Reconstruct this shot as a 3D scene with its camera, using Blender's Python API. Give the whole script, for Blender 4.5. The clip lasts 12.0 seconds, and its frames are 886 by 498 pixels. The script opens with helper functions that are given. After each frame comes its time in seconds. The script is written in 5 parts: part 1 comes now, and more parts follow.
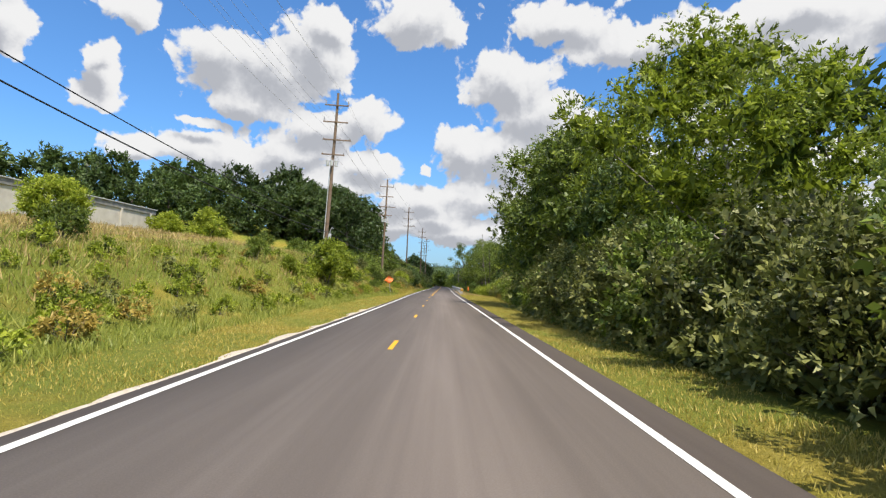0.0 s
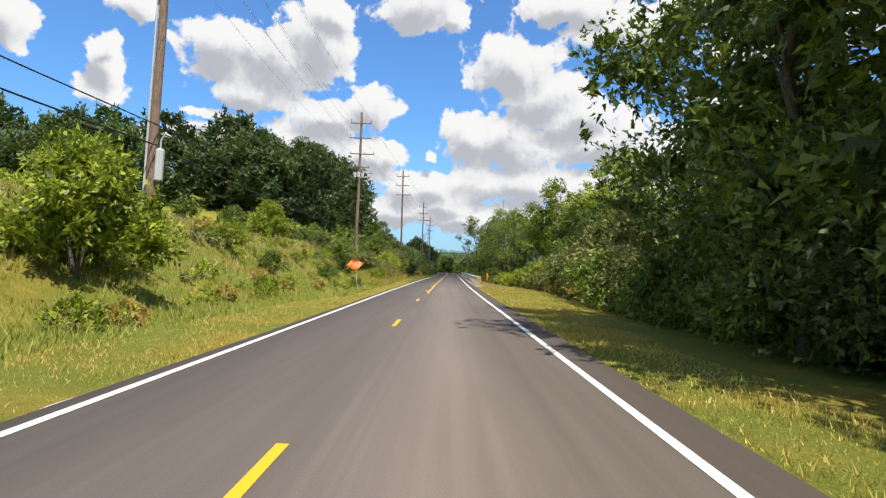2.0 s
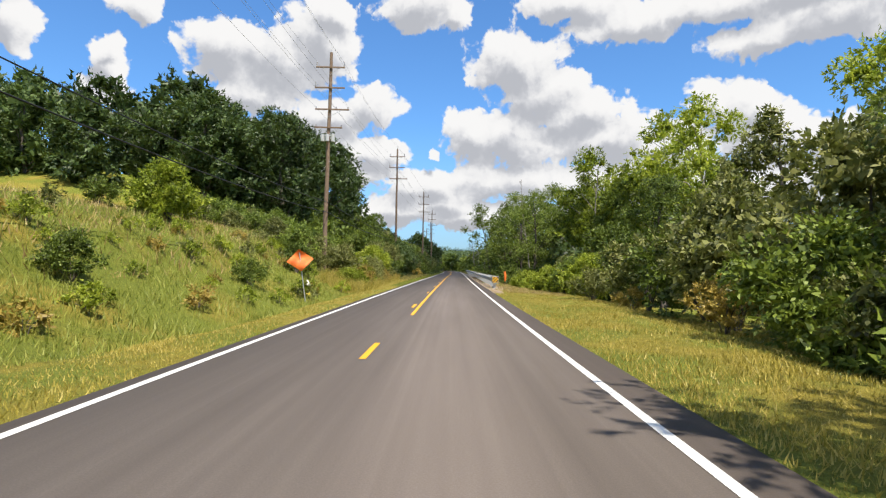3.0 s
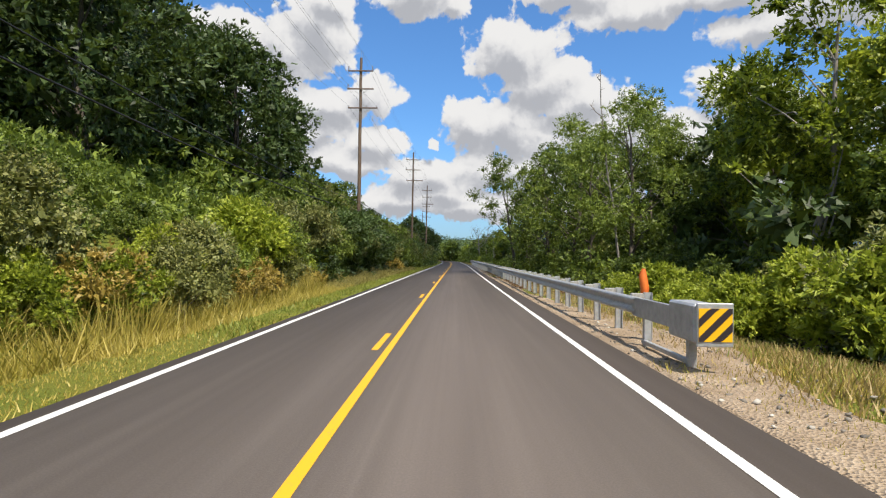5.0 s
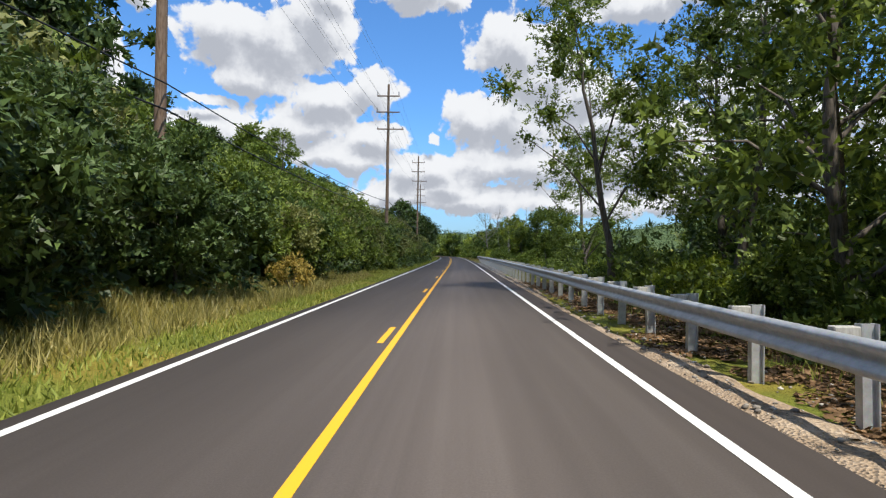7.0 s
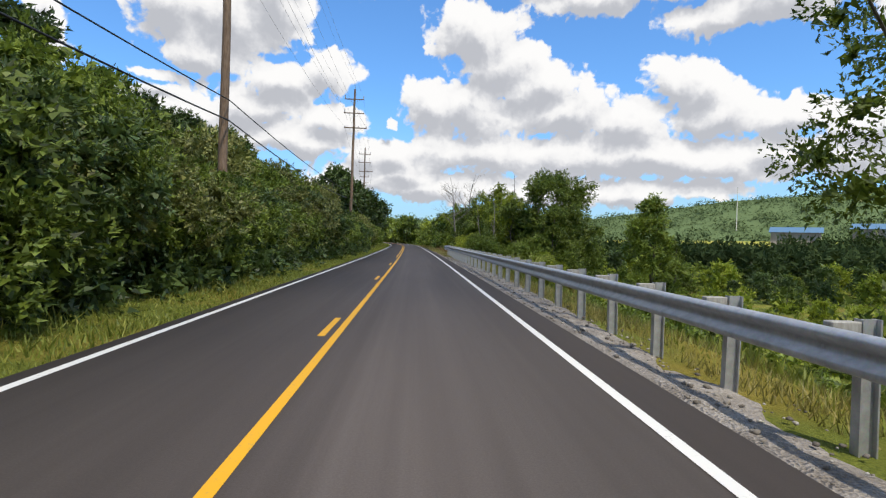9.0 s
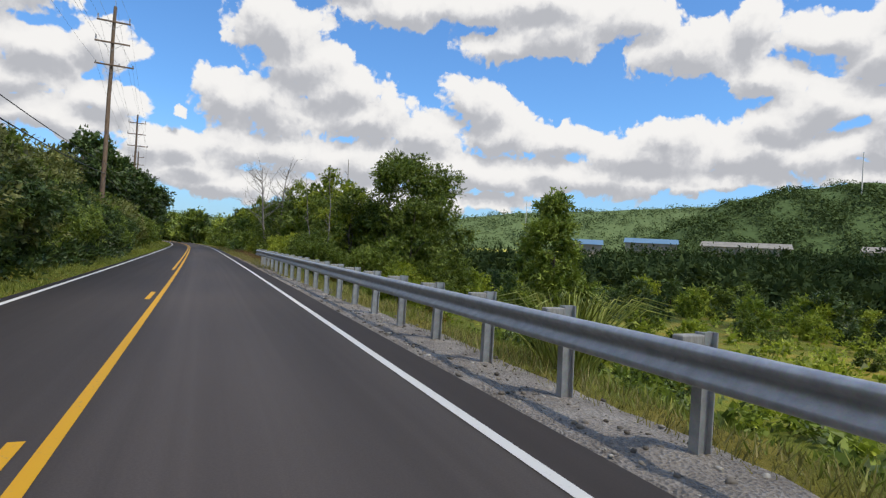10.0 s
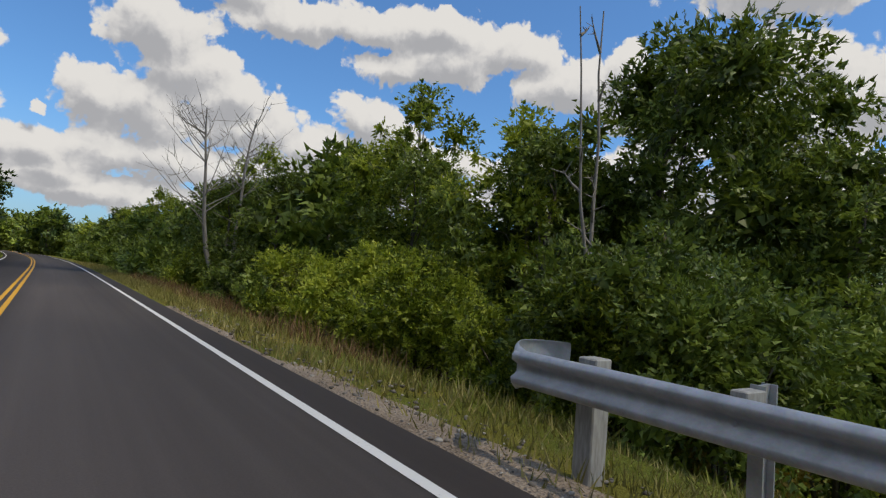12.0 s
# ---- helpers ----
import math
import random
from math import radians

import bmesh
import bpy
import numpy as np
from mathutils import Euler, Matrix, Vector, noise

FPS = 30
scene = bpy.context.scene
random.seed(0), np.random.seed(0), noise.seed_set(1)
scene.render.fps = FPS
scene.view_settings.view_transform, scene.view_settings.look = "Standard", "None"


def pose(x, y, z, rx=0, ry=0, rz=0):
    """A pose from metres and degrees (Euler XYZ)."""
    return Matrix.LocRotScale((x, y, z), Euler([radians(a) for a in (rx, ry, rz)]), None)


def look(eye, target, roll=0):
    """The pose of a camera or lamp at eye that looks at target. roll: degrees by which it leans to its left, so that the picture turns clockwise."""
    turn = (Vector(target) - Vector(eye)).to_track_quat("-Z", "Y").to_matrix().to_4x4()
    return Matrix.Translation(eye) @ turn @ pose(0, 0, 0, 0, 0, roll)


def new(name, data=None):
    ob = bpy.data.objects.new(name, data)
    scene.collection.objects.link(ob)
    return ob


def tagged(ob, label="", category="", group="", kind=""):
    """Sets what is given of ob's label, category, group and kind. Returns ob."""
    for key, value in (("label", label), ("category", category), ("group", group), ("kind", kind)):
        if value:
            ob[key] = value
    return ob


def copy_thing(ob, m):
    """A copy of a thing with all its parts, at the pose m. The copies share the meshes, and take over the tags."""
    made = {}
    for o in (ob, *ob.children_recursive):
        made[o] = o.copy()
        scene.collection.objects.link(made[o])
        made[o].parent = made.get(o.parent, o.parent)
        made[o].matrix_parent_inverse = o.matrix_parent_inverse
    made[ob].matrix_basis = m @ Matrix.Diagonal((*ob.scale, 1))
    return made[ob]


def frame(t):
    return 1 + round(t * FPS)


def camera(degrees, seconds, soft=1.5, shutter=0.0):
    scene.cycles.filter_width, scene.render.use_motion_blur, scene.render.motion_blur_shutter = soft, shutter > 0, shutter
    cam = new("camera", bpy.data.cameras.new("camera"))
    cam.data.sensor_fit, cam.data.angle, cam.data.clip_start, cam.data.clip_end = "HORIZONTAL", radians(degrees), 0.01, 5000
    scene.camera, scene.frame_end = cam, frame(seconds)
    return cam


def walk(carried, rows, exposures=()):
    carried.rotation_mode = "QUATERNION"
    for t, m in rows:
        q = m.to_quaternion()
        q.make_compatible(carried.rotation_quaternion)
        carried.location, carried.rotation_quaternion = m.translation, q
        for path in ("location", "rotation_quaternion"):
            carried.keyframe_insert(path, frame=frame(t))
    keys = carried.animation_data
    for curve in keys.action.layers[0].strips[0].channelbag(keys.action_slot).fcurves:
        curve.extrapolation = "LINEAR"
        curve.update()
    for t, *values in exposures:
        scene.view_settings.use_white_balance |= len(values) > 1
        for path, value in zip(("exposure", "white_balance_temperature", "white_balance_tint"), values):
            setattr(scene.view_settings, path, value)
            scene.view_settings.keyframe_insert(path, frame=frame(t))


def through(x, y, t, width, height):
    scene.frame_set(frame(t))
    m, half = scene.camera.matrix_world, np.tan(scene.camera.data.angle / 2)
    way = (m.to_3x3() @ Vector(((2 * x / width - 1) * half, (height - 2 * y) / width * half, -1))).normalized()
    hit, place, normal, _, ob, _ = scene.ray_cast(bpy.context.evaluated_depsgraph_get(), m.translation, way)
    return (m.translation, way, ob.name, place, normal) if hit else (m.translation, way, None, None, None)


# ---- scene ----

# ---------------------------------------------------------------- camera
cam = camera(75.5, 12.0, soft=1.25)
ROAD_Y = np.arange(-400.0, 1200.0)
ROAD_HEADING = np.interp(ROAD_Y, [0, 25, 60, 85, 130, 165, 190, 216, 235, 260, 290, 320, 420], [.05, -.35, -.58, -.08, .18, .3, .2, -.2, -.4, -.6, -1.8, -4.0, -7.5])
ROAD_X = np.concatenate([[0], np.cumsum(np.tan(np.radians(ROAD_HEADING[:-1])))])
ROAD_X -= np.interp(0, ROAD_Y, ROAD_X)


def cx(y):
    """x of the yellow centre line at y."""
    return float(np.interp(y, ROAD_Y, ROAD_X))


SPEED = 18.0
# seconds, yaw, pitch, roll, metres right of the centre line
DRIVE = [
    (0, 0.05, 3.5, -2.4, 0.95),
    (0.5, 0.2, 3.05, -2.4, 0.97),
    (1, 0.4, 2.7, -2.3, 1.01),
    (1.5, 0.6, 2.38, -1.9, 1.08),
    (2, 0.8, 2.1, -1.4, 1.18),
    (2.5, 1.0, 2.0, -1.0, 1.22),
    (3, 1.23, 1.9, -0.8, 1.24),
    (4, 1.22, 1.4, -0.7, 1.18),
    (5, 1.2, 0.88, -0.65, 1.11),
    (5.5, 1.15, 0.73, -0.7, 1.06),
    (6, 1.1, 0.6, -0.75, 1.02),
    (6.5, 1.2, 0.48, -0.55, 1.06),
    (7, 1.3, 0.36, -0.4, 1.11),
    (7.8, 1.3, 0.0, -0.6, 1.16),
    (8.4, 0.85, -0.45, -1.0, 1.2),
    (8.8, -0.65, -0.75, -1.4, 1.22),
    (9, -3.08, -0.9, -1.5, 1.22),
    (9.5, -12.3, -0.85, -2.1, 1.1),
    (10, -23.0, 0.25, -3.2, 0.96),
    (10.5, -30.9, 1.4, -4.5, 0.9),
    (11, -32.3, 1.6, -4.4, 0.93),
    (11.5, -33.5, 2.3, -4.6, 0.87),
    (12, -34.2, 2.95, -4.5, 0.86),
]


def travelled(t):
    """Metres along y at t seconds: a steady drive, a little slower at first."""
    return SPEED * t + float(np.interp(t, [0, 0.5, 1.5, 3, 5, 7, 9, 10, 12], [.9, -.2, -.8, -1.1, -.6, -.4, .7, .7, .5]))


walk(cam, [(t, pose(cx(travelled(t)) + off, travelled(t), 1.5, 90 + pitch, roll, yaw)) for t, yaw, pitch, roll, off in DRIVE],
     exposures=[(0.0, -0.15, 6500, 10), (2.5, -0.05, 6550, 10), (5.0, -0.2, 6600, 10), (7.0, -0.1, 6300, 10), (9.2, 0.0, 6600, 10), (10.0, -0.12, 6650, 10), (10.5, -0.3, 6700, 10), (11.5, -0.42, 6750, 10), (12.0, -0.42, 6850, 10)])

# ---------------------------------------------------------------- light
SUN_AZ, SUN_EL = 150.0, 60.0  # degrees clockwise from +y, above the horizon
sun = new("sun", bpy.data.lights.new("sun", "SUN"))
sun.data.energy, sun.data.angle, sun.data.color = 8.0, radians(0.6), (1.0, 0.93, 0.80)
sd = Vector((math.sin(radians(SUN_AZ)) * math.cos(radians(SUN_EL)), math.cos(radians(SUN_AZ)) * math.cos(radians(SUN_EL)), math.sin(radians(SUN_EL))))
sun.matrix_world = look(sd * 200, (0, 0, 0))


class Nodes:
    """A small helper that wires shader nodes."""

    def __init__(self, tree):
        self.t = tree
        tree.nodes.clear()

    def add(self, kind, inputs=None, **props):
        n = self.t.nodes.new(kind)
        for k, v in props.items():
            setattr(n, k, v)
        for k, v in (inputs or {}).items():
            sock = n.inputs[k]
            if isinstance(v, bpy.types.NodeSocket):
                self.t.links.new(v, sock)
            else:
                sock.default_value = v
        return n

    def math(self, op, a, b=0.0, c=0.0, clamp=False):
        return self.add("ShaderNodeMath", {0: a, 1: b, 2: c}, operation=op, use_clamp=clamp).outputs[0]

    def vmath(self, op, a, b=(0, 0, 0)):
        n = self.add("ShaderNodeVectorMath", {0: a, 1: b}, operation=op)
        return n.outputs["Value"] if op in ("LENGTH", "DOT_PRODUCT") else n.outputs[0]

    def noise(self, vec, scale, detail=5.0, rough=0.55, color=False):
        n = self.add("ShaderNodeTexNoise", {"Vector": vec, "Scale": scale, "Detail": detail, "Roughness": rough})
        return n.outputs["Color" if color else "Fac"]

    def ramp(self, fac, stops):
        n = self.add("ShaderNodeValToRGB", {0: fac})
        el = n.color_ramp.elements
        while len(el) < len(stops):
            el.new(0.5)
        for e, (p, c) in zip(el, stops):
            e.position, e.color = p, (*c, 1) if len(c) == 3 else c
        return n.outputs[0]

    def mix(self, fac, a, b, blend="MIX"):
        n = self.add("ShaderNodeMix", {0: fac, 6: a, 7: b}, data_type="RGBA", blend_type=blend)
        return n.outputs[2]

    def smooth(self, x, lo, hi):
        return self.add("ShaderNodeMapRange", {0: x, 1: lo, 2: hi, 3: 0.0, 4: 1.0}, interpolation_type="SMOOTHSTEP").outputs[0]


world = bpy.data.worlds.new("sky")
scene.world = world
world.use_nodes = True
W = Nodes(world.node_tree)
sky = W.add("ShaderNodeTexSky", sky_type="NISHITA", sun_disc=False, sun_elevation=radians(SUN_EL), sun_rotation=radians(SUN_AZ))
coord = W.add("ShaderNodeTexCoord").outputs["Generated"]
out_w = W.add("ShaderNodeOutputWorld")
bg = W.add("ShaderNodeBackground", {"Color": sky.outputs[0], "Strength": 0.1})
W.t.links.new(bg.outputs[0], out_w.inputs[0])
# cumulus clouds: azimuth, elevation, half width, half height in degrees
CLOUDS_LEFT = [(-22.7, 19.5, 4.0, 3.1), (-18.2, 19.4, 6.0, 3.9), (-13.4, 21.4, 4.2, 4.1), (-12.4, 24.0, 3.4, 1.8), (-19.6, 16.2, 5.1, 1.5),
    (-32.2, 17.4, 2.0, 2.2), (-32.9, 14.7, 2.3, 1.2), (-31.7, 18.9, 1.3, 1.1), (-38.8, 18.4, 1.7, 2.6), (-30.1, 22.6, 3.3, 1.8),
    (-8.3, 15.9, 3.4, 2.2), (-12.7, 14.8, 4.5, 2.2), (-23.5, 13.8, 2.2, 0.7), (-28.9, 10.8, 3.0, 1.6), (-21.9, 11.4, 6.9, 2.1),
    (-15.3, 12.2, 5.5, 2.4), (-8.1, 11.3, 3.7, 1.9), (-11.4, 9.2, 7.3, 1.9), (-4.0, 25.1, 5.5, 2.5), (-0.2, 24.0, 1.9, 1.5),
    (-2.4, 11.3, 0.9, 0.6), (-4.7, 8.1, 4.0, 2.2)]
CLOUDS_MID = [(-0.7, 6.8, 4.5, 1.7), (1.1, 4.9, 6.2, 1.4), (-5.2, 5.8, 6.2, 1.7), (11.0, 25.2, 6.8, 2.1), (17.5, 23.0, 7.2, 2.4),
    (25.1, 23.1, 9.5, 2.2), (33.8, 21.1, 7.7, 2.7), (29.2, 20.1, 7.1, 1.7), (-44.7, 14.2, 4.9, 2.4), (-48.8, 16.0, 5.7, 2.2),
    (-43.6, 22.9, 6.3, 2.3), (-26.6, 30.1, 8.4, 3.2), (-5.4, 33.6, 8.7, 2.9), (17.5, 32.4, 11.2, 3.3)]
CLOUDS_RIGHT = [(6.1, 20.0, 5.3, 3.1), (8.5, 17.0, 5.6, 2.7), (1.6, 13.2, 3.4, 2.7), (5.3, 12.8, 6.2, 3.3), (11.9, 15.2, 5.6, 2.4),
    (15.2, 12.8, 6.1, 2.7), (21.0, 11.3, 5.9, 2.4), (26.6, 14.5, 3.6, 2.1), (28.7, 12.4, 4.6, 2.5), (34.0, 11.6, 4.4, 2.1),
    (-1.9, 8.5, 3.4, 1.7), (6.5, 8.7, 9.6, 2.5), (17.5, 8.3, 10.9, 2.4), (27.5, 7.6, 10.3, 2.3), (1.0, 5.5, 7.3, 1.6),
    (12.2, 5.0, 9.5, 1.6), (22.8, 5.0, 10.6, 1.3)]
CLOUDS_FAR = [(39.3, 21.9, 5.6, 2.4), (45.0, 19.2, 6.6, 2.6), (51.1, 20.4, 3.7, 2.8), (51.3, 16.6, 4.3, 1.9), (56.4, 19.4, 4.6, 1.7),
    (60.9, 17.6, 5.9, 2.8), (64.9, 20.2, 6.6, 3.1), (57.7, 13.6, 4.1, 2.0), (63.3, 12.2, 3.8, 2.1), (53.3, 12.8, 3.7, 1.8),
    (31.8, 23.6, 6.3, 2.1), (18.9, 22.6, 4.5, 1.8), (61.8, 10.1, 9.7, 1.4), (47.8, 8.1, 9.8, 1.3), (67.9, 12.6, 4.1, 2.7),
    (67.7, 16.0, 5.5, 2.2), (72.4, 17.4, 8.5, 3.7), (74.2, 10.8, 7.4, 2.4), (78.3, 13.4, 7.7, 3.4), (64.8, 27.4, 11.9, 3.8),
    (40.7, 31.4, 12.4, 3.8)]
CLOUDS_LOW = [(52.7, 10.2, 10.5, 2.1), (63.9, 8.2, 10.5, 1.4), (36.9, 8.2, 11.3, 2.0), (42.3, 10.3, 8.3, 2.2), (22.8, 8.3, 8.4, 2.2), (69.4, 9.9, 8.9, 2.0), (56.2, 14.0, 4.2, 2.6), (62.2, 12.4, 4.8, 3.2), (66.5, 14.2, 5.0, 2.7), (44.1, 11.9, 4.6, 2.3), (52.5, 11.0, 3.7, 2.4), (25.2, 15.2, 4.0, 2.2), (62.7, 17.4, 4.4, 2.1)]


def cloud_field(p, k):
    """Greatest closeness to any cloud's middle at the place p (azimuth, elevation); k: how softly the clouds merge."""
    best = -1.0
    for a, e, ra, re in CLOUDS_LEFT + CLOUDS_MID + CLOUDS_RIGHT + CLOUDS_FAR + CLOUDS_LOW:
        d = W.vmath("LENGTH", W.vmath("MULTIPLY", W.vmath("SUBTRACT", p, (a, e, 0)), (1 / ra, 1 / re, 0)))
        v = W.math("SUBTRACT", 1.0, d)
        best = v if isinstance(best, float) else W.add("ShaderNodeMath", {0: best, 1: v, 2: k}, operation="SMOOTH_MAX").outputs[0]
    return best


def density(p, k, rough=1.0):
    """Cloud density at p: the drawn bodies with billows on them."""
    swirl = W.vmath("SUBTRACT", W.noise(p, 0.16, 5, 0.6, color=True), (0.5, 0.5, 0.5))
    warped = W.vmath("ADD", p, W.vmath("MULTIPLY", swirl, (4.5, 3.6, 0)))
    puff = W.noise(p, 0.42, 7, 0.58)
    billow = W.add("ShaderNodeTexVoronoi", {"Vector": warped, "Scale": 0.42, "Detail": 3.0, "Roughness": 0.6}, feature="SMOOTH_F1").outputs["Distance"]
    knobs = W.math("ADD", W.math("MULTIPLY", W.math("SUBTRACT", puff, 0.5), 0.85), W.math("MULTIPLY", W.math("SUBTRACT", 0.45, billow), 0.7))
    return W.math("ADD", cloud_field(warped, k), W.math("MULTIPLY", knobs, rough))


sep = W.add("ShaderNodeSeparateXYZ", {0: coord})
azim = W.math("MULTIPLY", W.math("ARCTAN2", sep.outputs[0], sep.outputs[1]), 57.2958)
elev = W.math("MULTIPLY", W.math("ARCSINE", sep.outputs[2]), 57.2958)
place = W.add("ShaderNodeCombineXYZ", {0: azim, 1: elev, 2: 0.0}).outputs[0]
field = density(place, 0.32)
higher = density(W.vmath("ADD", place, (0.6, 1.6, 0)), 0.14, 0.5)
# beyond the drawn clouds the sky goes on with scattered ones
rest = W.math("MULTIPLY", W.math("SUBTRACT", W.noise(W.vmath("MULTIPLY", coord, (1, 1, 2.2)), 3.2, 7, 0.58), 0.57), 4.0)
away = W.math("SUBTRACT", 1.0, W.smooth(W.vmath("DOT_PRODUCT", coord, (0.42, 0.86, 0.28)), 0.35, 0.6))
rest = W.math("SUBTRACT", W.math("MULTIPLY", rest, away), W.math("MULTIPLY", W.math("SUBTRACT", 1.0, away), 2.0))
cover = W.smooth(W.math("MAXIMUM", field, rest), -0.34, -0.12)
shade = W.smooth(W.math("SUBTRACT", higher, W.math("MULTIPLY", field, 0.35)), -0.2, 0.55)
white = W.ramp(shade, [(0.0, (0.98, 0.98, 0.98)), (0.35, (0.88, 0.885, 0.90)), (0.68, (0.69, 0.705, 0.745)), (1.0, (0.52, 0.54, 0.59))])
air = W.vmath("MULTIPLY", sky.outputs[0], (0.094, 0.158, 0.222))
haze = W.math("MULTIPLY", W.math("SUBTRACT", 1.0, W.smooth(elev, -1.0, 14.0)), 0.5)
air = W.mix(haze, air, (0.42, 0.60, 0.85, 1))
W.t.links.new(W.mix(cover, air, white), bg.inputs["Color"])
bg.inputs["Strength"].default_value = 1.0

# ---------------------------------------------------------------- mesh helpers


def mesh_from(name, verts, faces, materials=(), smooth=False):
    me = bpy.data.meshes.new(name)
    v = np.asarray(verts, dtype=np.float32).reshape(-1, 3)
    if isinstance(faces, np.ndarray):
        k = faces.shape[1]
        me.vertices.add(len(v))
        me.vertices.foreach_set("co", v.ravel())
        me.loops.add(faces.size)
        me.loops.foreach_set("vertex_index", faces.astype(np.int32).ravel())
        me.polygons.add(len(faces))
        me.polygons.foreach_set("loop_start", np.arange(0, faces.size, k, dtype=np.int32))
        me.update(calc_edges=True)
        me.validate()
    else:
        me.from_pydata([tuple(map(float, p)) for p in v], [], [tuple(map(int, f)) for f in faces])
        me.update()
    for m in materials:
        me.materials.append(m)
    if smooth:
        me.polygons.foreach_set("use_smooth", np.ones(len(me.polygons), dtype=bool))
    return me


def child(name, me, parent, label="", m=None):
    ob = new(name, me)
    ob.parent = parent
    if m is not None:
        ob.matrix_basis = m
    if label:
        ob["label"] = label
    return ob


def bm_mesh(name, bm, material, smooth=False):
    me = bpy.data.meshes.new(name)
    bm.normal_update()
    bm.to_mesh(me)
    bm.free()
    me.materials.append(material)
    if smooth:
        me.polygons.foreach_set("use_smooth", np.ones(len(me.polygons), dtype=bool))
    return me


def part(name, bm, material, parent, label="", smooth=False):
    return child(name, bm_mesh(name, bm, material, smooth), parent, label)


def add_box(bm, c, s, bevel=0.0, rot=None):
    r = bmesh.ops.create_cube(bm, size=1.0)
    vs = r["verts"]
    m = Matrix.Translation(c) @ (rot.to_4x4() if rot is not None else Matrix.Identity(4)) @ Matrix.Diagonal((*s, 1))
    bmesh.ops.transform(bm, matrix=m, verts=vs)
    if bevel:
        es = list({e for v in vs for e in v.link_edges})
        bmesh.ops.bevel(bm, geom=es, offset=bevel, segments=1, affect="EDGES")
    return vs


def tube(points, radii, segs=7):
    """Verts and quads of a tapered tube along points."""
    P = np.asarray(points, float)
    V, F = [], []
    for i in range(len(P)):
        d = P[min(i + 1, len(P) - 1)] - P[max(i - 1, 0)]
        d = d / max(np.linalg.norm(d), 1e-9)
        u = np.cross(d, (0.31, 0.92, 0.17) if abs(d[1]) < 0.9 else (1, 0, 0))
        u /= np.linalg.norm(u)
        w = np.cross(d, u)
        for k in range(segs):
            a = 2 * math.pi * k / segs
            V.append(P[i] + radii[i] * (math.cos(a) * u + math.sin(a) * w))
    for i in range(len(P) - 1):
        for k in range(segs):
            F.append((i * segs + k, i * segs + (k + 1) % segs, (i + 1) * segs + (k + 1) % segs, (i + 1) * segs + k))
    return np.array(V), np.array(F)


def join(parts):
    V, F, n = [], [], 0
    for v, f in parts:
        V.append(v)
        F.append(f + n)
        n += len(v)
    return np.concatenate(V), np.concatenate(F)


def sweep(path, profile, closed=True):
    """Verts and quads of a profile (sideways, up) carried along path (x, y, z), upright."""
    P = np.asarray(path, float)
    V, F, k = [], [], len(profile)
    for i in range(len(P)):
        d = P[min(i + 1, len(P) - 1)] - P[max(i - 1, 0)]
        n = np.array([d[1], -d[0], 0.0])
        n /= np.linalg.norm(n)
        V += [P[i] + n * a + np.array([0, 0, b]) for a, b in profile]
    for i in range(len(P) - 1):
        for j in range(k if closed else k - 1):
            F.append((i * k + j, i * k + (j + 1) % k, (i + 1) * k + (j + 1) % k, (i + 1) * k + j))
    return np.array(V), np.array(F)


# ---------------------------------------------------------------- materials


def material(name):
    m = bpy.data.materials.new(name)
    m.use_nodes = True
    n = Nodes(m.node_tree)
    return m, n


def finish(n, color, rough=0.8, bump=None, strength=0.3, distance=0.02, metal=0.0, extra=None, spec=0.4):
    b = n.add("ShaderNodeBsdfPrincipled", {"Base Color": color, "Roughness": rough, "Metallic": metal, "Specular IOR Level": spec})
    if bump is not None:
        bn = n.add("ShaderNodeBump", {"Height": bump, "Strength": strength, "Distance": distance})
        n.t.links.new(bn.outputs[0], b.inputs["Normal"])
    o = n.add("ShaderNodeOutputMaterial")
    n.t.links.new(b.outputs[0], o.inputs[0])
    return b


def leaf_material(name, dark, mid, light, through=0.3, rough=0.5, spec=0.3):
    m, n = material(name)
    g = n.add("ShaderNodeNewGeometry")
    o = n.add("ShaderNodeObjectInfo")
    pos = n.add("ShaderNodeTexCoord").outputs["Object"]
    clump = n.noise(pos, 0.9, 2.0)
    f = n.math("ADD", n.math("MULTIPLY", g.outputs["Random Per Island"], 0.7), n.math("MULTIPLY", clump, 0.42))
    f = n.math("ADD", f, n.math("MULTIPLY", n.math("SUBTRACT", o.outputs["Random"], 0.5), 0.35))
    col = n.ramp(f, [(0.15, dark), (0.5, mid), (0.9, light)])
    b = n.add("ShaderNodeBsdfPrincipled", {"Base Color": col, "Roughness": rough, "Specular IOR Level": spec})
    tr = n.add("ShaderNodeBsdfTranslucent", {"Color": n.mix(0.6, col, (0.16, 0.22, 0.02, 1), "ADD")})
    mx = n.add("ShaderNodeMixShader", {0: 0.7 * through, 1: b.outputs[0], 2: tr.outputs[0]})
    out = n.add("ShaderNodeOutputMaterial")
    n.t.links.new(mx.outputs[0], out.inputs[0])
    return m


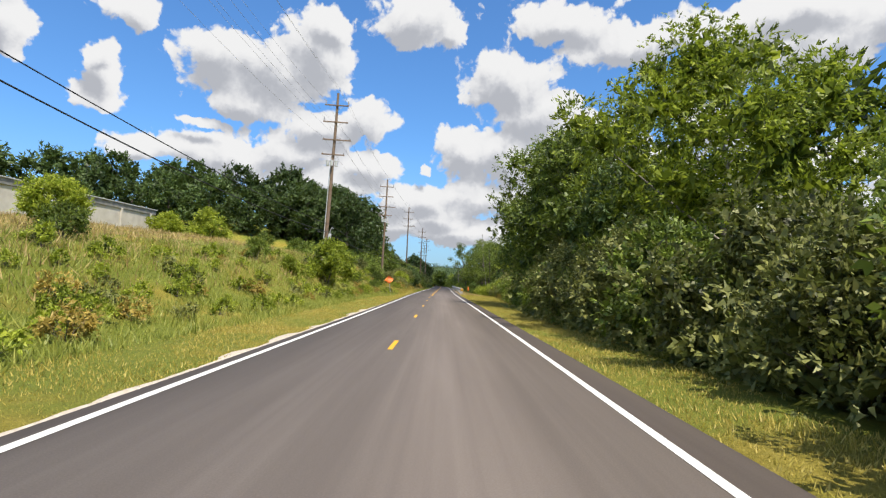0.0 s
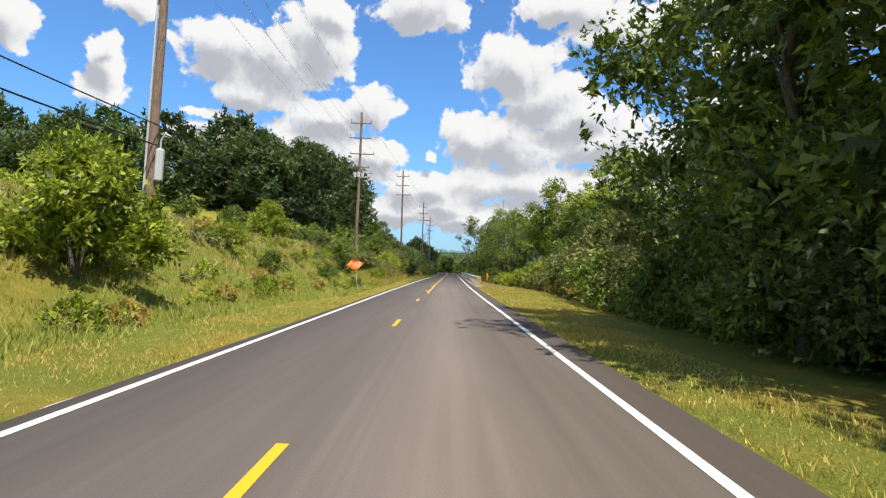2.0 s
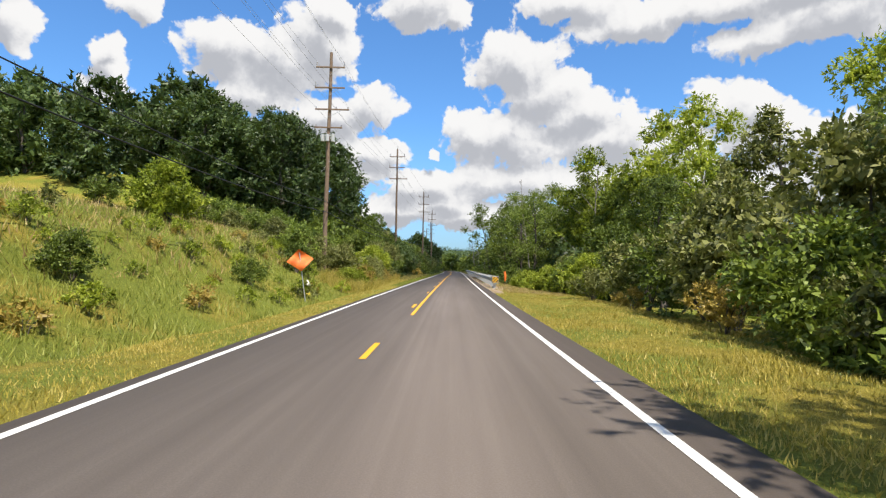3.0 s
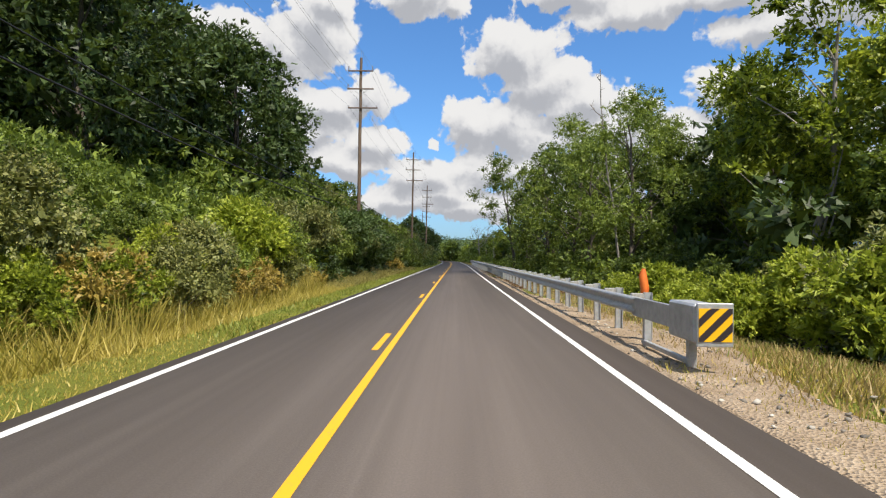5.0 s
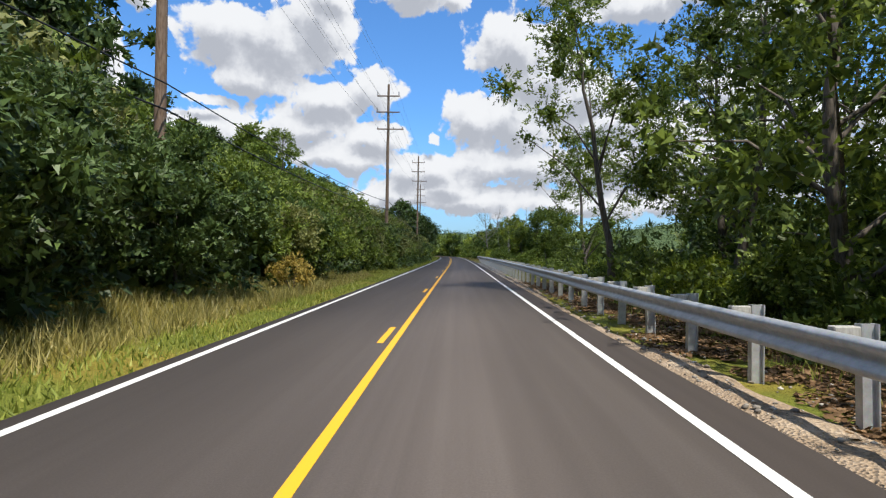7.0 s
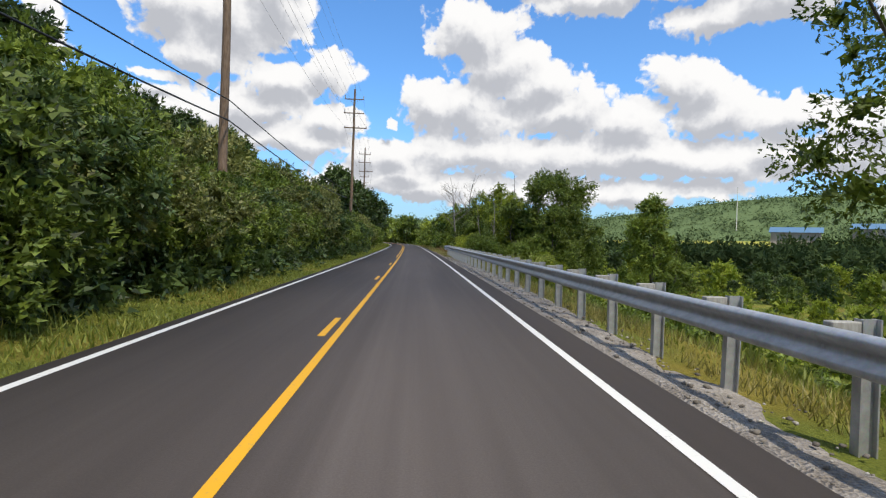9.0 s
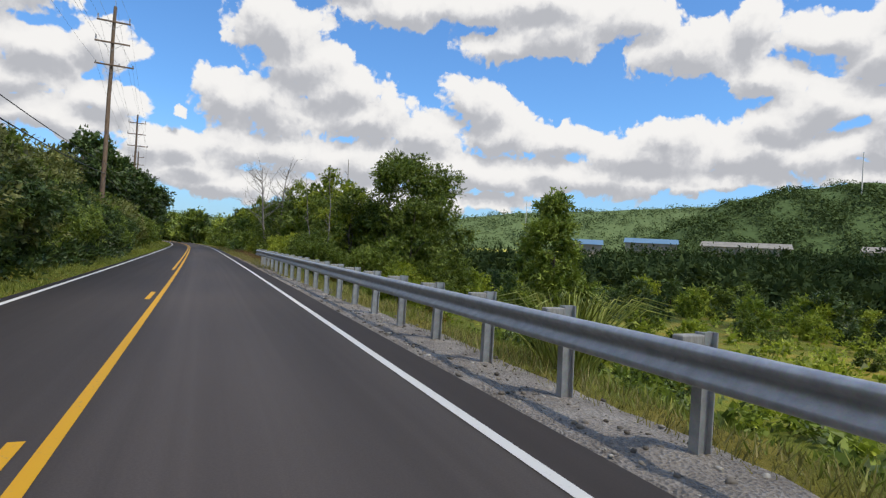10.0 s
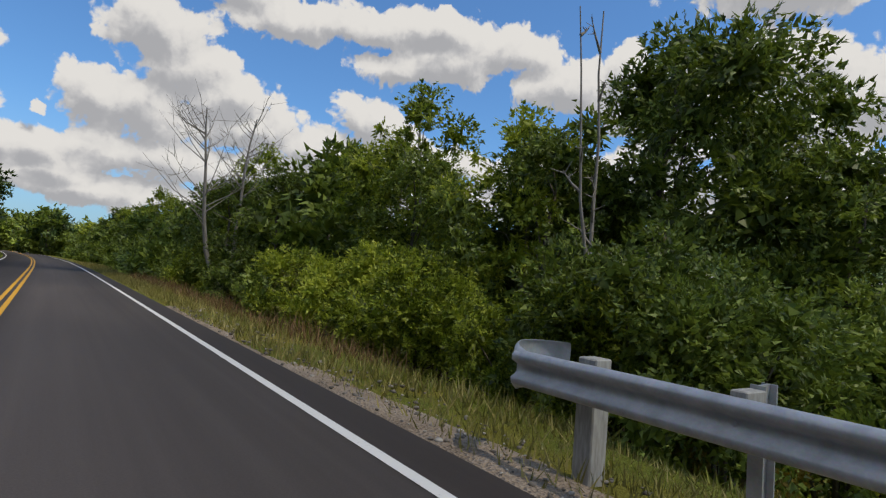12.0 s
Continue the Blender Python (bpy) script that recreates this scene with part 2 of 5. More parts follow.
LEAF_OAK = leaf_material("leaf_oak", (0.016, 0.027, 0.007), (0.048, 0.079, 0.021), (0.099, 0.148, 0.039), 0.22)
LEAF_MID = leaf_material("leaf_mid", (0.024, 0.036, 0.007), (0.096, 0.136, 0.022), (0.220, 0.278, 0.044), 0.34)
LEAF_BRIGHT = leaf_material("leaf_bright", (0.042, 0.060, 0.007), (0.212, 0.262, 0.022), (0.395, 0.430, 0.052), 0.5)
LEAF_OLIVE = leaf_material("leaf_olive", (0.043, 0.046, 0.014), (0.132, 0.145, 0.040), (0.256, 0.256, 0.078), 0.25)
LEAF_GOLD = leaf_material("leaf_gold", (0.16, 0.11, 0.02), (0.28, 0.2, 0.04), (0.42, 0.31, 0.07), 0.25)
# both ridge leaf colours carry a mild bluish distance haze
LEAF_FAR_HAZE = leaf_material("leaf_far_haze", (0.050, 0.074, 0.036), (0.066, 0.098, 0.046), (0.085, 0.118, 0.054), 0.1, 0.95, 0.05)
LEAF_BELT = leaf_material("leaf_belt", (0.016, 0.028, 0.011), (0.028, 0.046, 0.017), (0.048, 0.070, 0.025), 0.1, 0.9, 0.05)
LEAF_HILL_HAZE = leaf_material("leaf_hill_haze", (0.022, 0.038, 0.017), (0.036, 0.060, 0.025), (0.060, 0.090, 0.036), 0.1, 0.95, 0.05)


def bark_material(name, a, b):
    m, n = material(name)
    pos = n.add("ShaderNodeTexCoord").outputs["Object"]
    st = n.vmath("MULTIPLY", pos, (9, 9, 1.5))
    f = n.noise(st, 2.0, 6)
    finish(n, n.ramp(f, [(0.3, a), (0.7, b)]), 0.9, f, 0.6, 0.03)
    return m


BARK = bark_material("bark", (0.05, 0.04, 0.03), (0.16, 0.135, 0.11))
BARK_PALE = bark_material("bark_pale", (0.16, 0.14, 0.12), (0.33, 0.3, 0.27))

# asphalt, with paler wheel tracks that run along the lane
M_ROAD, n = material("asphalt")
uv = n.add("ShaderNodeUVMap", uv_map="along").outputs[0]
pos = n.add("ShaderNodeTexCoord").outputs["Object"]
fine = n.noise(pos, 55, 4, 0.7)
blot = n.noise(n.vmath("MULTIPLY", uv, (1.1, 0.07, 1)), 1.0, 5)
streak = n.noise(n.vmath("MULTIPLY", uv, (5.0, 0.02, 1)), 1.0, 3)
f = n.math("ADD", n.math("MULTIPLY", fine, 0.45), n.math("ADD", n.math("MULTIPLY", blot, 0.4), n.math("MULTIPLY", streak, 0.25)))
col = n.ramp(f, [(0.32, (0.074, 0.060, 0.052)), (0.55, (0.112, 0.092, 0.080)), (0.78, (0.165, 0.139, 0.122))])
along_y = n.add("ShaderNodeSeparateXYZ", {0: uv}).outputs[1]
across = n.add("ShaderNodeSeparateXYZ", {0: uv}).outputs[0]
worn_lane = n.math("MULTIPLY", n.smooth(n.math("ADD", across, n.math("MULTIPLY", streak, 0.5)), 0.3, 1.1), n.math("SUBTRACT", 1.0, n.smooth(across, 1.3, 2.5)))
col = n.mix(n.math("MULTIPLY", worn_lane, 0.5), col, n.mix(1.0, col, (1.5, 1.5, 1.5, 1), "MULTIPLY"))
# asphalt grows darker with y: from 78 on, slightly more past 165
dark_on = n.math("MULTIPLY", n.smooth(n.math("ADD", along_y, n.math("MULTIPLY", blot, 6.0)), 78.0, 128.0), 0.72)
dark_far = n.math("MULTIPLY", n.smooth(along_y, 165.0, 215.0), 0.14)
col = n.mix(n.math("ADD", dark_on, dark_far), col, n.mix(1.0, col, (0.46, 0.46, 0.48, 1), "MULTIPLY"))
shoulder = n.math("MAXIMUM", n.smooth(n.math("ADD", across, n.math("MULTIPLY", fine, 0.06)), 3.30, 3.40), n.math("SUBTRACT", 1.0, n.smooth(across, -2.74, -2.66)))
col = n.mix(n.math("MULTIPLY", shoulder, 0.8), col, n.mix(1.0, col, (0.66, 0.63, 0.62, 1), "MULTIPLY"))
finish(n, col, 0.8, fine, 0.25, 0.01, spec=0.3)


def paint(name, c):
    m, n = material(name)
    pos = n.add("ShaderNodeTexCoord").outputs["Object"]
    f = n.noise(pos, 22, 5, 0.7)
    big = n.noise(pos, 1.3, 3)
    worn = n.math("MULTIPLY", n.smooth(f, 0.56, 0.75), n.smooth(big, 0.35, 0.7))
    finish(n, n.mix(worn, (*c, 1), (0.2, 0.19, 0.17, 1)), 0.7, f, 0.15, 0.005)
    return m


M_WHITE = paint("white_paint", (0.66, 0.65, 0.62))
M_YELLOW = paint("yellow_paint", (0.68, 0.35, 0.010))

# ground: mown verge, dry grass, soil
M_GROUND, n = material("grass_ground")
pos = n.add("ShaderNodeTexCoord").outputs["Object"]
a, b_, c_ = n.noise(pos, 0.25, 5), n.noise(pos, 2.2, 5, 0.65), n.noise(pos, 28, 4, 0.7)
grass = n.ramp(n.math("ADD", n.math("MULTIPLY", b_, 0.5), n.math("MULTIPLY", c_, 0.5)), [(0.3, (0.13, 0.11, 0.018)), (0.5, (0.25, 0.205, 0.035)), (0.72, (0.38, 0.30, 0.075))])
green = n.ramp(c_, [(0.3, (0.09, 0.115, 0.015)), (0.7, (0.22, 0.24, 0.04))])
finish(n, n.mix(n.smooth(a, 0.36, 0.56), grass, green), 0.95, n.math("ADD", b_, c_), 0.9, 0.08, spec=0.15)

M_GRAVEL, n = material("gravel_shoulder")
pos = n.add("ShaderNodeTexCoord").outputs["Object"]
vor = n.add("ShaderNodeTexVoronoi", {"Vector": pos, "Scale": 28.0})
big = n.noise(pos, 1.2, 5)
f = n.math("ADD", n.math("MULTIPLY", vor.outputs["Distance"], 0.28), n.math("MULTIPLY", big, 0.85))
stony = n.ramp(f, [(0.2, (0.11, 0.095, 0.08)), (0.5, (0.23, 0.205, 0.18)), (0.85, (0.42, 0.385, 0.345))])
earth = n.ramp(f, [(0.2, (0.15, 0.105, 0.065)), (0.5, (0.29, 0.215, 0.145)), (0.85, (0.43, 0.34, 0.25))])
far_on = n.smooth(n.math("ADD", n.add("ShaderNodeSeparateXYZ", {0: pos}).outputs[1], n.math("MULTIPLY", big, 16.0)), 160.0, 174.0)
far_on = n.math("SUBTRACT", far_on, n.math("MULTIPLY", n.smooth(n.add("ShaderNodeSeparateXYZ", {0: pos}).outputs[1], 203.0, 216.0), 0.7))
finish(n, n.mix(far_on, earth, stony), 0.95, vor.outputs["Distance"], 0.9, 0.04, spec=0.2)

M_STEEL, n = material("galvanised_steel")
pos = n.add("ShaderNodeTexCoord").outputs["Object"]
f = n.noise(pos, 7, 5)
sp = n.add("ShaderNodeTexVoronoi", {"Vector": pos, "Scale": 60.0}).outputs["Color"]
col = n.mix(0.12, n.ramp(f, [(0.3, (0.36, 0.37, 0.38)), (0.7, (0.52, 0.53, 0.54))]), sp, "SOFT_LIGHT")
finish(n, col, 0.48, f, 0.08, 0.01, metal=0.55)

M_POLE = bark_material("creosoted_wood", (0.11, 0.07, 0.045), (0.24, 0.17, 0.12))
M_WIRE, n = material("black_cable")
finish(n, (0.012, 0.012, 0.014, 1), 0.6)
M_INSUL, n = material("grey_porcelain")
finish(n, (0.3, 0.29, 0.3, 1), 0.25)

# ---------------------------------------------------------------- ground and road


def smoothstep(a, b, x):
    t = np.clip((np.asarray(x, float) - a) / (b - a), 0, 1)
    return t * t * (3 - 2 * t)


def height(x, y):
    """Height of the ground."""
    x, y = np.asarray(x, float), np.asarray(y, float)
    l = x - np.interp(y, ROAD_Y, ROAD_X)
    s = np.maximum(-l - 3.0, 0)
    bank = np.interp(s, [0, 2.8, 4.0, 5.8, 8, 10.8, 15, 22, 40, 70, 120], [0, .05, .2, .95, 2.7, 3.9, 4.6, 5.2, 6.6, 8, 9])
    bank = bank * (0.6 + 0.4 * smoothstep(8, 60, y))
    bank = bank - 0.4 * np.exp(-((s - 2.6) / 1.1) ** 2) * smoothstep(58, 70, y)
    slope = 0.05 * np.minimum(s, 2.2) + 0.42 * np.clip(s - 2.4, 0, 12) + 0.34 * np.clip(s - 14.4, 0, 22)
    left = bank + (slope - bank) * smoothstep(96, 122, y)
    r = np.maximum(l - 3.6, 0)
    near = -0.03 * np.minimum(r, 4) - 0.10 * np.clip(r - 4, 0, 40)
    wood = -0.03 * np.minimum(r, 2.2) - 0.22 * np.clip(r - 2.2, 0, 30)
    valley = -0.05 * np.minimum(r, 2.4) - 0.42 * np.clip(r - 2.4, 0, 15) - 0.012 * np.clip(r - 17, 0, 90) + 0.075 * np.clip(r - 130, 0, 210)
    mid = near + (wood - near) * smoothstep(92, 112, y)
    right = mid + (valley - mid) * smoothstep(138, 172, y)
    right = right + (wood - right) * smoothstep(232, 262, y) * (1 - smoothstep(30, 60, l))
    base = np.where(l < 0, left, right) - 0.04
    bumps = 0.12 * np.sin(0.9 * x + 0.5 * y) * np.sin(0.63 * y - 0.4 * x) * smoothstep(3.0, 9.0, np.abs(l))
    return base + bumps


def hz(x, y):
    return float(height(x, y))


cols = np.concatenate([-np.geomspace(3000, 60, 22), np.arange(-56, -12, 2.5), np.arange(-12, -3, 0.5), [-3.0, 0.0, 3.5], np.arange(4, 14, 0.5), np.arange(14, 60, 2.5), np.geomspace(60, 3000, 24)])
rows_y = np.concatenate([-np.geomspace(2500, 60, 14), np.arange(-50, 340, 1.5), np.geomspace(342, 4000, 40)])
gy, gl = np.meshgrid(rows_y, cols, indexing="ij")
gx = gl + np.interp(gy, ROAD_Y, ROAD_X)
gz = height(gx, gy)
idx = np.arange(gy.size).reshape(gy.shape)
quads = np.stack([idx[:-1, :-1], idx[:-1, 1:], idx[1:, 1:], idx[1:, :-1]], -1).reshape(-1, 4)
ground = new("ground", mesh_from("ground", np.stack([gx, gy, gz], -1), quads, [M_GROUND], True))
tagged(ground, "grassy roadside ground falling to a wide valley", "ground", kind="structure")


def strip(name, l0, l1, y0, y1, z, mat, step=2.0, uv=False, drop=0.0):
    """A strip along the road between two offsets, with a small thickness below."""
    ys = np.arange(y0, y1 + 1e-6, step) if y1 - y0 > step else np.array([y0, y1])
    xs = np.interp(ys, ROAD_Y, ROAD_X)
    prof = [(l0, z - drop), (l0, z), (l1, z), (l1, z - drop)] if drop else [(l0, z), (l1, z)]
    V = np.array([(x + a, y, b) for x, y in zip(xs, ys) for a, b in prof])
    k = len(prof)
    F = np.array([(i * k + j, i * k + j + 1, (i + 1) * k + j + 1, (i + 1) * k + j) for i in range(len(ys) - 1) for j in range(k - 1)])
    me = mesh_from(name, V, F, [mat])
    if uv:
        lay = me.uv_layers.new(name="along")
        vi = np.zeros(len(me.loops), dtype=np.int32)
        me.loops.foreach_get("vertex_index", vi)
        al = np.stack([np.tile([p[0] for p in prof], len(ys))[vi], np.repeat(ys, k)[vi]], -1)
        lay.data.foreach_set("uv", al.astype(np.float32).ravel())
    return me


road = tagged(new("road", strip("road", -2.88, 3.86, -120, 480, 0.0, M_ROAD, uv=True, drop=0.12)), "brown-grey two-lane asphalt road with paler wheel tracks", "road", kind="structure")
child("edge_line", strip("edge_line", -2.65, -2.53, -120, 480, 0.006, M_WHITE), road, "white painted edge line")
child("edge_line", strip("edge_line", 3.19, 3.31, -120, 480, 0.006, M_WHITE), road, "white painted edge line")
for k in range(-5, 16):
    y = 13.7 + 12.13 * k
    child("centre_dash", strip("centre_dash", -0.22, -0.11, y, y + 2.9, 0.006, M_YELLOW), road, "yellow painted centre dash")
child("centre_line", strip("centre_line", -0.22, -0.11, 209, 400, 0.006, M_YELLOW), road, "solid yellow centre line")
child("centre_line", strip("centre_line", 0.0, 0.11, 71, 400, 0.006, M_YELLOW), road, "solid yellow centre line")

# ---------------------------------------------------------------- plants


def unit(a):
    return a / np.maximum(np.linalg.norm(a, axis=1, keepdims=True), 1e-9)


def leaf_mesh(P, a, nrm, s, light):
    """A pointed leaf at each place P along a, facing nrm; three corners on the light plants, else four."""
    b = np.cross(nrm, a)
    n = len(P)
    if light:
        V = np.stack([P - a * s * 0.6 - b * s * 0.36, P + a * s * 0.75, P - a * s * 0.5 + b * s * 0.38], 1)
        return V.reshape(-1, 3), np.arange(n * 3).reshape(-1, 3)
    V = np.stack([P - a * s * 0.6, P + b * s * 0.38 + nrm * s * 0.08, P + a * s * 0.7 - nrm * s * 0.1, P - b * s * 0.38 + nrm * s * 0.08], 1)
    return V.reshape(-1, 3), np.arange(n * 4).reshape(-1, 4)


def leaves(centres, radii, count, size, rng, flat=0.75, up=0.5, light=False, spray=9, core=0.17):
    """Leaves in clumps: they sit on small flat sprays at the clump's outside, with a few larger ones in its dark middle."""
    C, Rr = np.asarray(centres, float), np.asarray(radii, float)
    w = Rr ** 2 / (Rr ** 2).sum()
    squash = np.array([1, 1, flat])
    if spray < 2:
        k = rng.choice(len(C), count, p=w)
        d = unit(rng.normal(size=(count, 3)))
        P = C[k] + d * (Rr[k] * rng.uniform(0.25, 1.0, count) ** 0.45)[:, None] * squash
        nrm = unit(d * 0.6 + rng.normal(size=(count, 3)) * 0.55 + np.array([0, 0, up]))
        a = unit(np.cross(nrm, rng.normal(size=(count, 3))))
        return leaf_mesh(P, a, nrm, size * rng.uniform(0.6, 1.35, count)[:, None], light)
    n_core = int(count * core)
    ns = max(1, (count - n_core) // spray)
    k = rng.choice(len(C), ns, p=w)
    d = unit(rng.normal(size=(ns, 3)) + np.array([0, 0, 0.25]))
    root = C[k] + d * (Rr[k] * rng.uniform(0.3, 1.0, ns) ** 0.5)[:, None] * squash
    axis = unit(d + rng.normal(size=(ns, 3)) * 0.45 + np.array([0, 0, -0.1]))
    face = unit(np.cross(axis, rng.normal(size=(ns, 3))) + np.array([0, 0, 0.9 * up + 0.25]))
    face = unit(face - axis * (face * axis).sum(1, keepdims=True))
    side = np.cross(face, axis)
    q = np.repeat(np.arange(ns), spray)
    m = len(q)
    t, u = rng.uniform(-0.1, 1.0, m), rng.uniform(-1, 1, m)
    long = size * rng.uniform(2.0, 3.6, ns)[q]
    P = root[q] + axis[q] * (t * long)[:, None] + side[q] * (u * long * 0.55 * (1.1 - 0.6 * t))[:, None] - face[q] * (0.12 * long * t * t)[:, None]
    nrm = unit(face[q] + rng.normal(size=(m, 3)) * 0.33)
    a = unit(axis[q] + side[q] * u[:, None] * 1.1 + rng.normal(size=(m, 3)) * 0.25)
    a = unit(a - nrm * (a * nrm).sum(1, keepdims=True))
    v, f = leaf_mesh(P, a, nrm, size * rng.uniform(0.6, 1.3, m)[:, None], light)
    kc = rng.choice(len(C), n_core, p=w)
    Pc = C[kc] + unit(rng.normal(size=(n_core, 3))) * (Rr[kc] * rng.uniform(0, 0.55, n_core))[:, None] * squash
    nc = unit(rng.normal(size=(n_core, 3)))
    v2, f2 = leaf_mesh(Pc, unit(np.cross(nc, rng.normal(size=(n_core, 3)))), nc, size * rng.uniform(1.6, 2.6, n_core)[:, None], light)
    return np.concatenate([v, v2]), np.concatenate([f, f2 + len(v)])


def crown_clumps(h0, h1, radius, n, rng, shape=1.0, lean=(0, 0)):
    """Clump centres on an uneven egg-shaped shell from h0 to h1."""
    out, rr = [], []
    for i in range(n):
        t = (i + rng.uniform(0, 1)) / n
        prof = math.sin(math.pi * (0.12 + 0.86 * t) ** shape) ** 0.7
        ang = 2.4 * i + rng.uniform(-0.6, 0.6)
        r = radius * prof * (0.25 + 0.85 * rng.uniform(0, 1) ** 0.6)
        z = h0 + (h1 - h0) * t
        out.append((r * math.cos(ang) + lean[0] * t, r * math.sin(ang) + lean[1] * t, z))
        rr.append(radius * (0.11 + 0.27 * rng.uniform(0, 1) ** 1.6))
    return np.array(out), np.array(rr)


def make_tree(name, h, radius, crown_from, leaf, count, size, mat, seed, label, bark=BARK, clumps=34, shape=1.0, trunk=0.2, lean=(0, 0), limbs=12, light=True):
    rng = np.random.default_rng(seed)
    C, Rr = crown_clumps(crown_from, h - radius * 0.3, radius, clumps, rng, shape, lean)
    root = tagged(new(name), label, "tree")
    zs = np.linspace(-0.4, h * 0.86, 9)
    wob = np.cumsum(rng.normal(size=(9, 2)) * 0.012 * h, 0)
    pts = np.stack([wob[:, 0] + lean[0] * zs / h, wob[:, 1] + lean[1] * zs / h, zs], -1)
    rad = trunk * np.linspace(1.15, 0.16, 9)
    rad[0] *= 1.3
    v, f = tube(pts, rad, 9)
    child("trunk", mesh_from("trunk", v, f, [bark], True), root)
    bits = []
    for i in range(min(limbs, len(C))):
        c = C[int(i * len(C) / limbs)]
        zb = max(crown_from * 0.7, min(c[2] - 0.25 * h * rng.uniform(0.4, 1.0), h * 0.8))
        base = np.array([np.interp(zb, zs, pts[:, 0]), np.interp(zb, zs, pts[:, 1]), zb])
        mid = base * 0.5 + c * 0.5 + np.array([0, 0, 0.1 * h * rng.uniform(-0.3, 0.6)])
        r0 = trunk * 0.42 * (1 - 0.6 * zb / h)
        bits.append(tube([base, base * 0.7 + mid * 0.3, mid, mid * 0.4 + c * 0.6, c], r0 * np.array([1, 0.8, 0.55, 0.35, 0.12]), 5))
    v, f = join(bits)
    child("branchwork", mesh_from("branchwork", v, f, [bark], True), root)
    v, f = leaves(C, Rr, count, size, rng, light=light)
    child("crown", mesh_from("crown", v, f, [mat]), root)
    return root


def make_shrub(name, h, radius, count, size, mat, seed, label, clumps=16, light=True):
    rng = np.random.default_rng(seed)
    C, Rr = crown_clumps(0.22 * h, 0.86 * h, radius * 0.78, clumps, rng, 0.75)
    Rr *= 1.25
    root = tagged(new(name), label, "shrub")
    bits = []
    for i in range(7):
        c = C[int(i * len(C) / 7)]
        bits.append(tube([(0, 0, -0.3), c * (0.35, 0.35, 0.5), c], np.array([0.035, 0.025, 0.006]) * h / 2.5, 5))
    v, f = join(bits)
    f = np.where(f % 15 < 5, f % 15, f)
    used, f = np.unique(f, return_inverse=True)
    child("stem", mesh_from("stem", v[used], f.reshape(-1, 4), [BARK], True), root, "woody stems from one root")
    v, f = leaves(C, Rr, count, size, rng, 0.9, 0.35, light)
    child("foliage", mesh_from("foliage", v, f, [mat]), root)
    return root


placed = {}


def put(proto, x, y, scale=1.0, turn=None, sink=0.0, label="", group="", squash=1.0):
    """Plants a copy of a prototype; the prototype itself takes the first place."""
    rng = random.Random(int(x * 131 + y * 17))
    m = pose(x, y, hz(x, y) - sink, 0, 0, rng.uniform(0, 360) if turn is None else turn) @ Matrix.Diagonal((scale, scale, scale * squash, 1))
    if proto in placed:
        ob = copy_thing(proto, m @ Matrix.Diagonal([1 / k for k in proto.scale]).to_4x4())
    else:
        placed[proto] = True
        ob = proto
        ob.matrix_basis = m
    if label:
        ob["label"] = label
    if group:
        ob["group"] = group
    return ob


# prototypes: full ones for the roadside, lighter ones for what stays far off
T_OAK = "tall dark green broadleaf tree with a dense rounded crown"
T_ELM = "mid-green broadleaf tree at the wood's edge"
OAK = [make_tree("oak_tree", 15, 5.6, 2.5, "oak", 15000, 0.27, LEAF_OAK, 11 + i, T_OAK, clumps=60, trunk=0.3) for i in range(2)]
OAK_L = [make_tree("oak_tree", 15, 5.6, 1.5, "oak", 5200, 0.52, LEAF_OAK, 15 + i, T_OAK, clumps=54, trunk=0.3, limbs=7, light=True) for i in range(3)]
ELM = [make_tree("elm_tree", 13, 4.2, 2.0, "elm", 24000, 0.135, LEAF_MID, 21 + i, T_ELM, clumps=52, trunk=0.2) for i in range(3)]
ELM_L = [make_tree("elm_tree", 13, 4.4, 1.2, "elm", 4200, 0.42, LEAF_MID, 25 + i, T_ELM, clumps=46, trunk=0.2, limbs=6, light=True) for i in range(2)]
LOCUST = [make_tree("locust_tree", 14, 5.9, 5.4, "locust", 34000, 0.15, LEAF_BRIGHT, 31, "broad yellow-green tree with a full airy crown and pale trunk", clumps=60, trunk=0.22, bark=BARK_PALE),
          make_tree("locust_tree", 15, 3.4, 4.0, "locust", 11000, 0.16, LEAF_BRIGHT, 32, "tall slim yellow-green tree with an open crown", clumps=40, trunk=0.18, bark=BARK_PALE)]
THIN = [make_tree("ash_tree", 14, 3.6, 5.0, "ash", 20000, 0.095, LEAF_MID, 41, "slender roadside tree with a thin see-through crown", clumps=36, trunk=0.16, lean=(-2.2, 0)),
        make_tree("ash_tree", 15, 4.0, 5.0, "ash", 22000, 0.095, LEAF_MID, 42, "dark-trunked tree with an open feathery crown", clumps=40, trunk=0.2, lean=(-0.8, 0.5))]
MAPLE = make_tree("maple_tree", 14.5, 5.6, 1.2, "maple", 80000, 0.15, LEAF_MID, 57, "broad round-crowned green tree beside the road's bend", clumps=70, trunk=0.25, limbs=18)
POPLAR = [make_tree("poplar_tree", 9.5, 2.0, 0.4, "poplar", 20000, 0.14, LEAF_MID, 51, "narrow upright green tree on the valley slope", clumps=64, trunk=0.15, shape=0.6)]
CEDAR = [make_tree("cedar_tree", 11, 2.2, 0.6, "cedar", 9000, 0.16, LEAF_OLIVE, 55, "dull olive evergreen tree with a pointed crown", clumps=50, trunk=0.15, shape=0.6)]
SHRUB = [make_shrub("shrub", 3.2, 2.2, 7500, 0.11, LEAF_MID, 61 + i, "dense green roadside shrub", clumps=26, light=False) for i in range(3)]
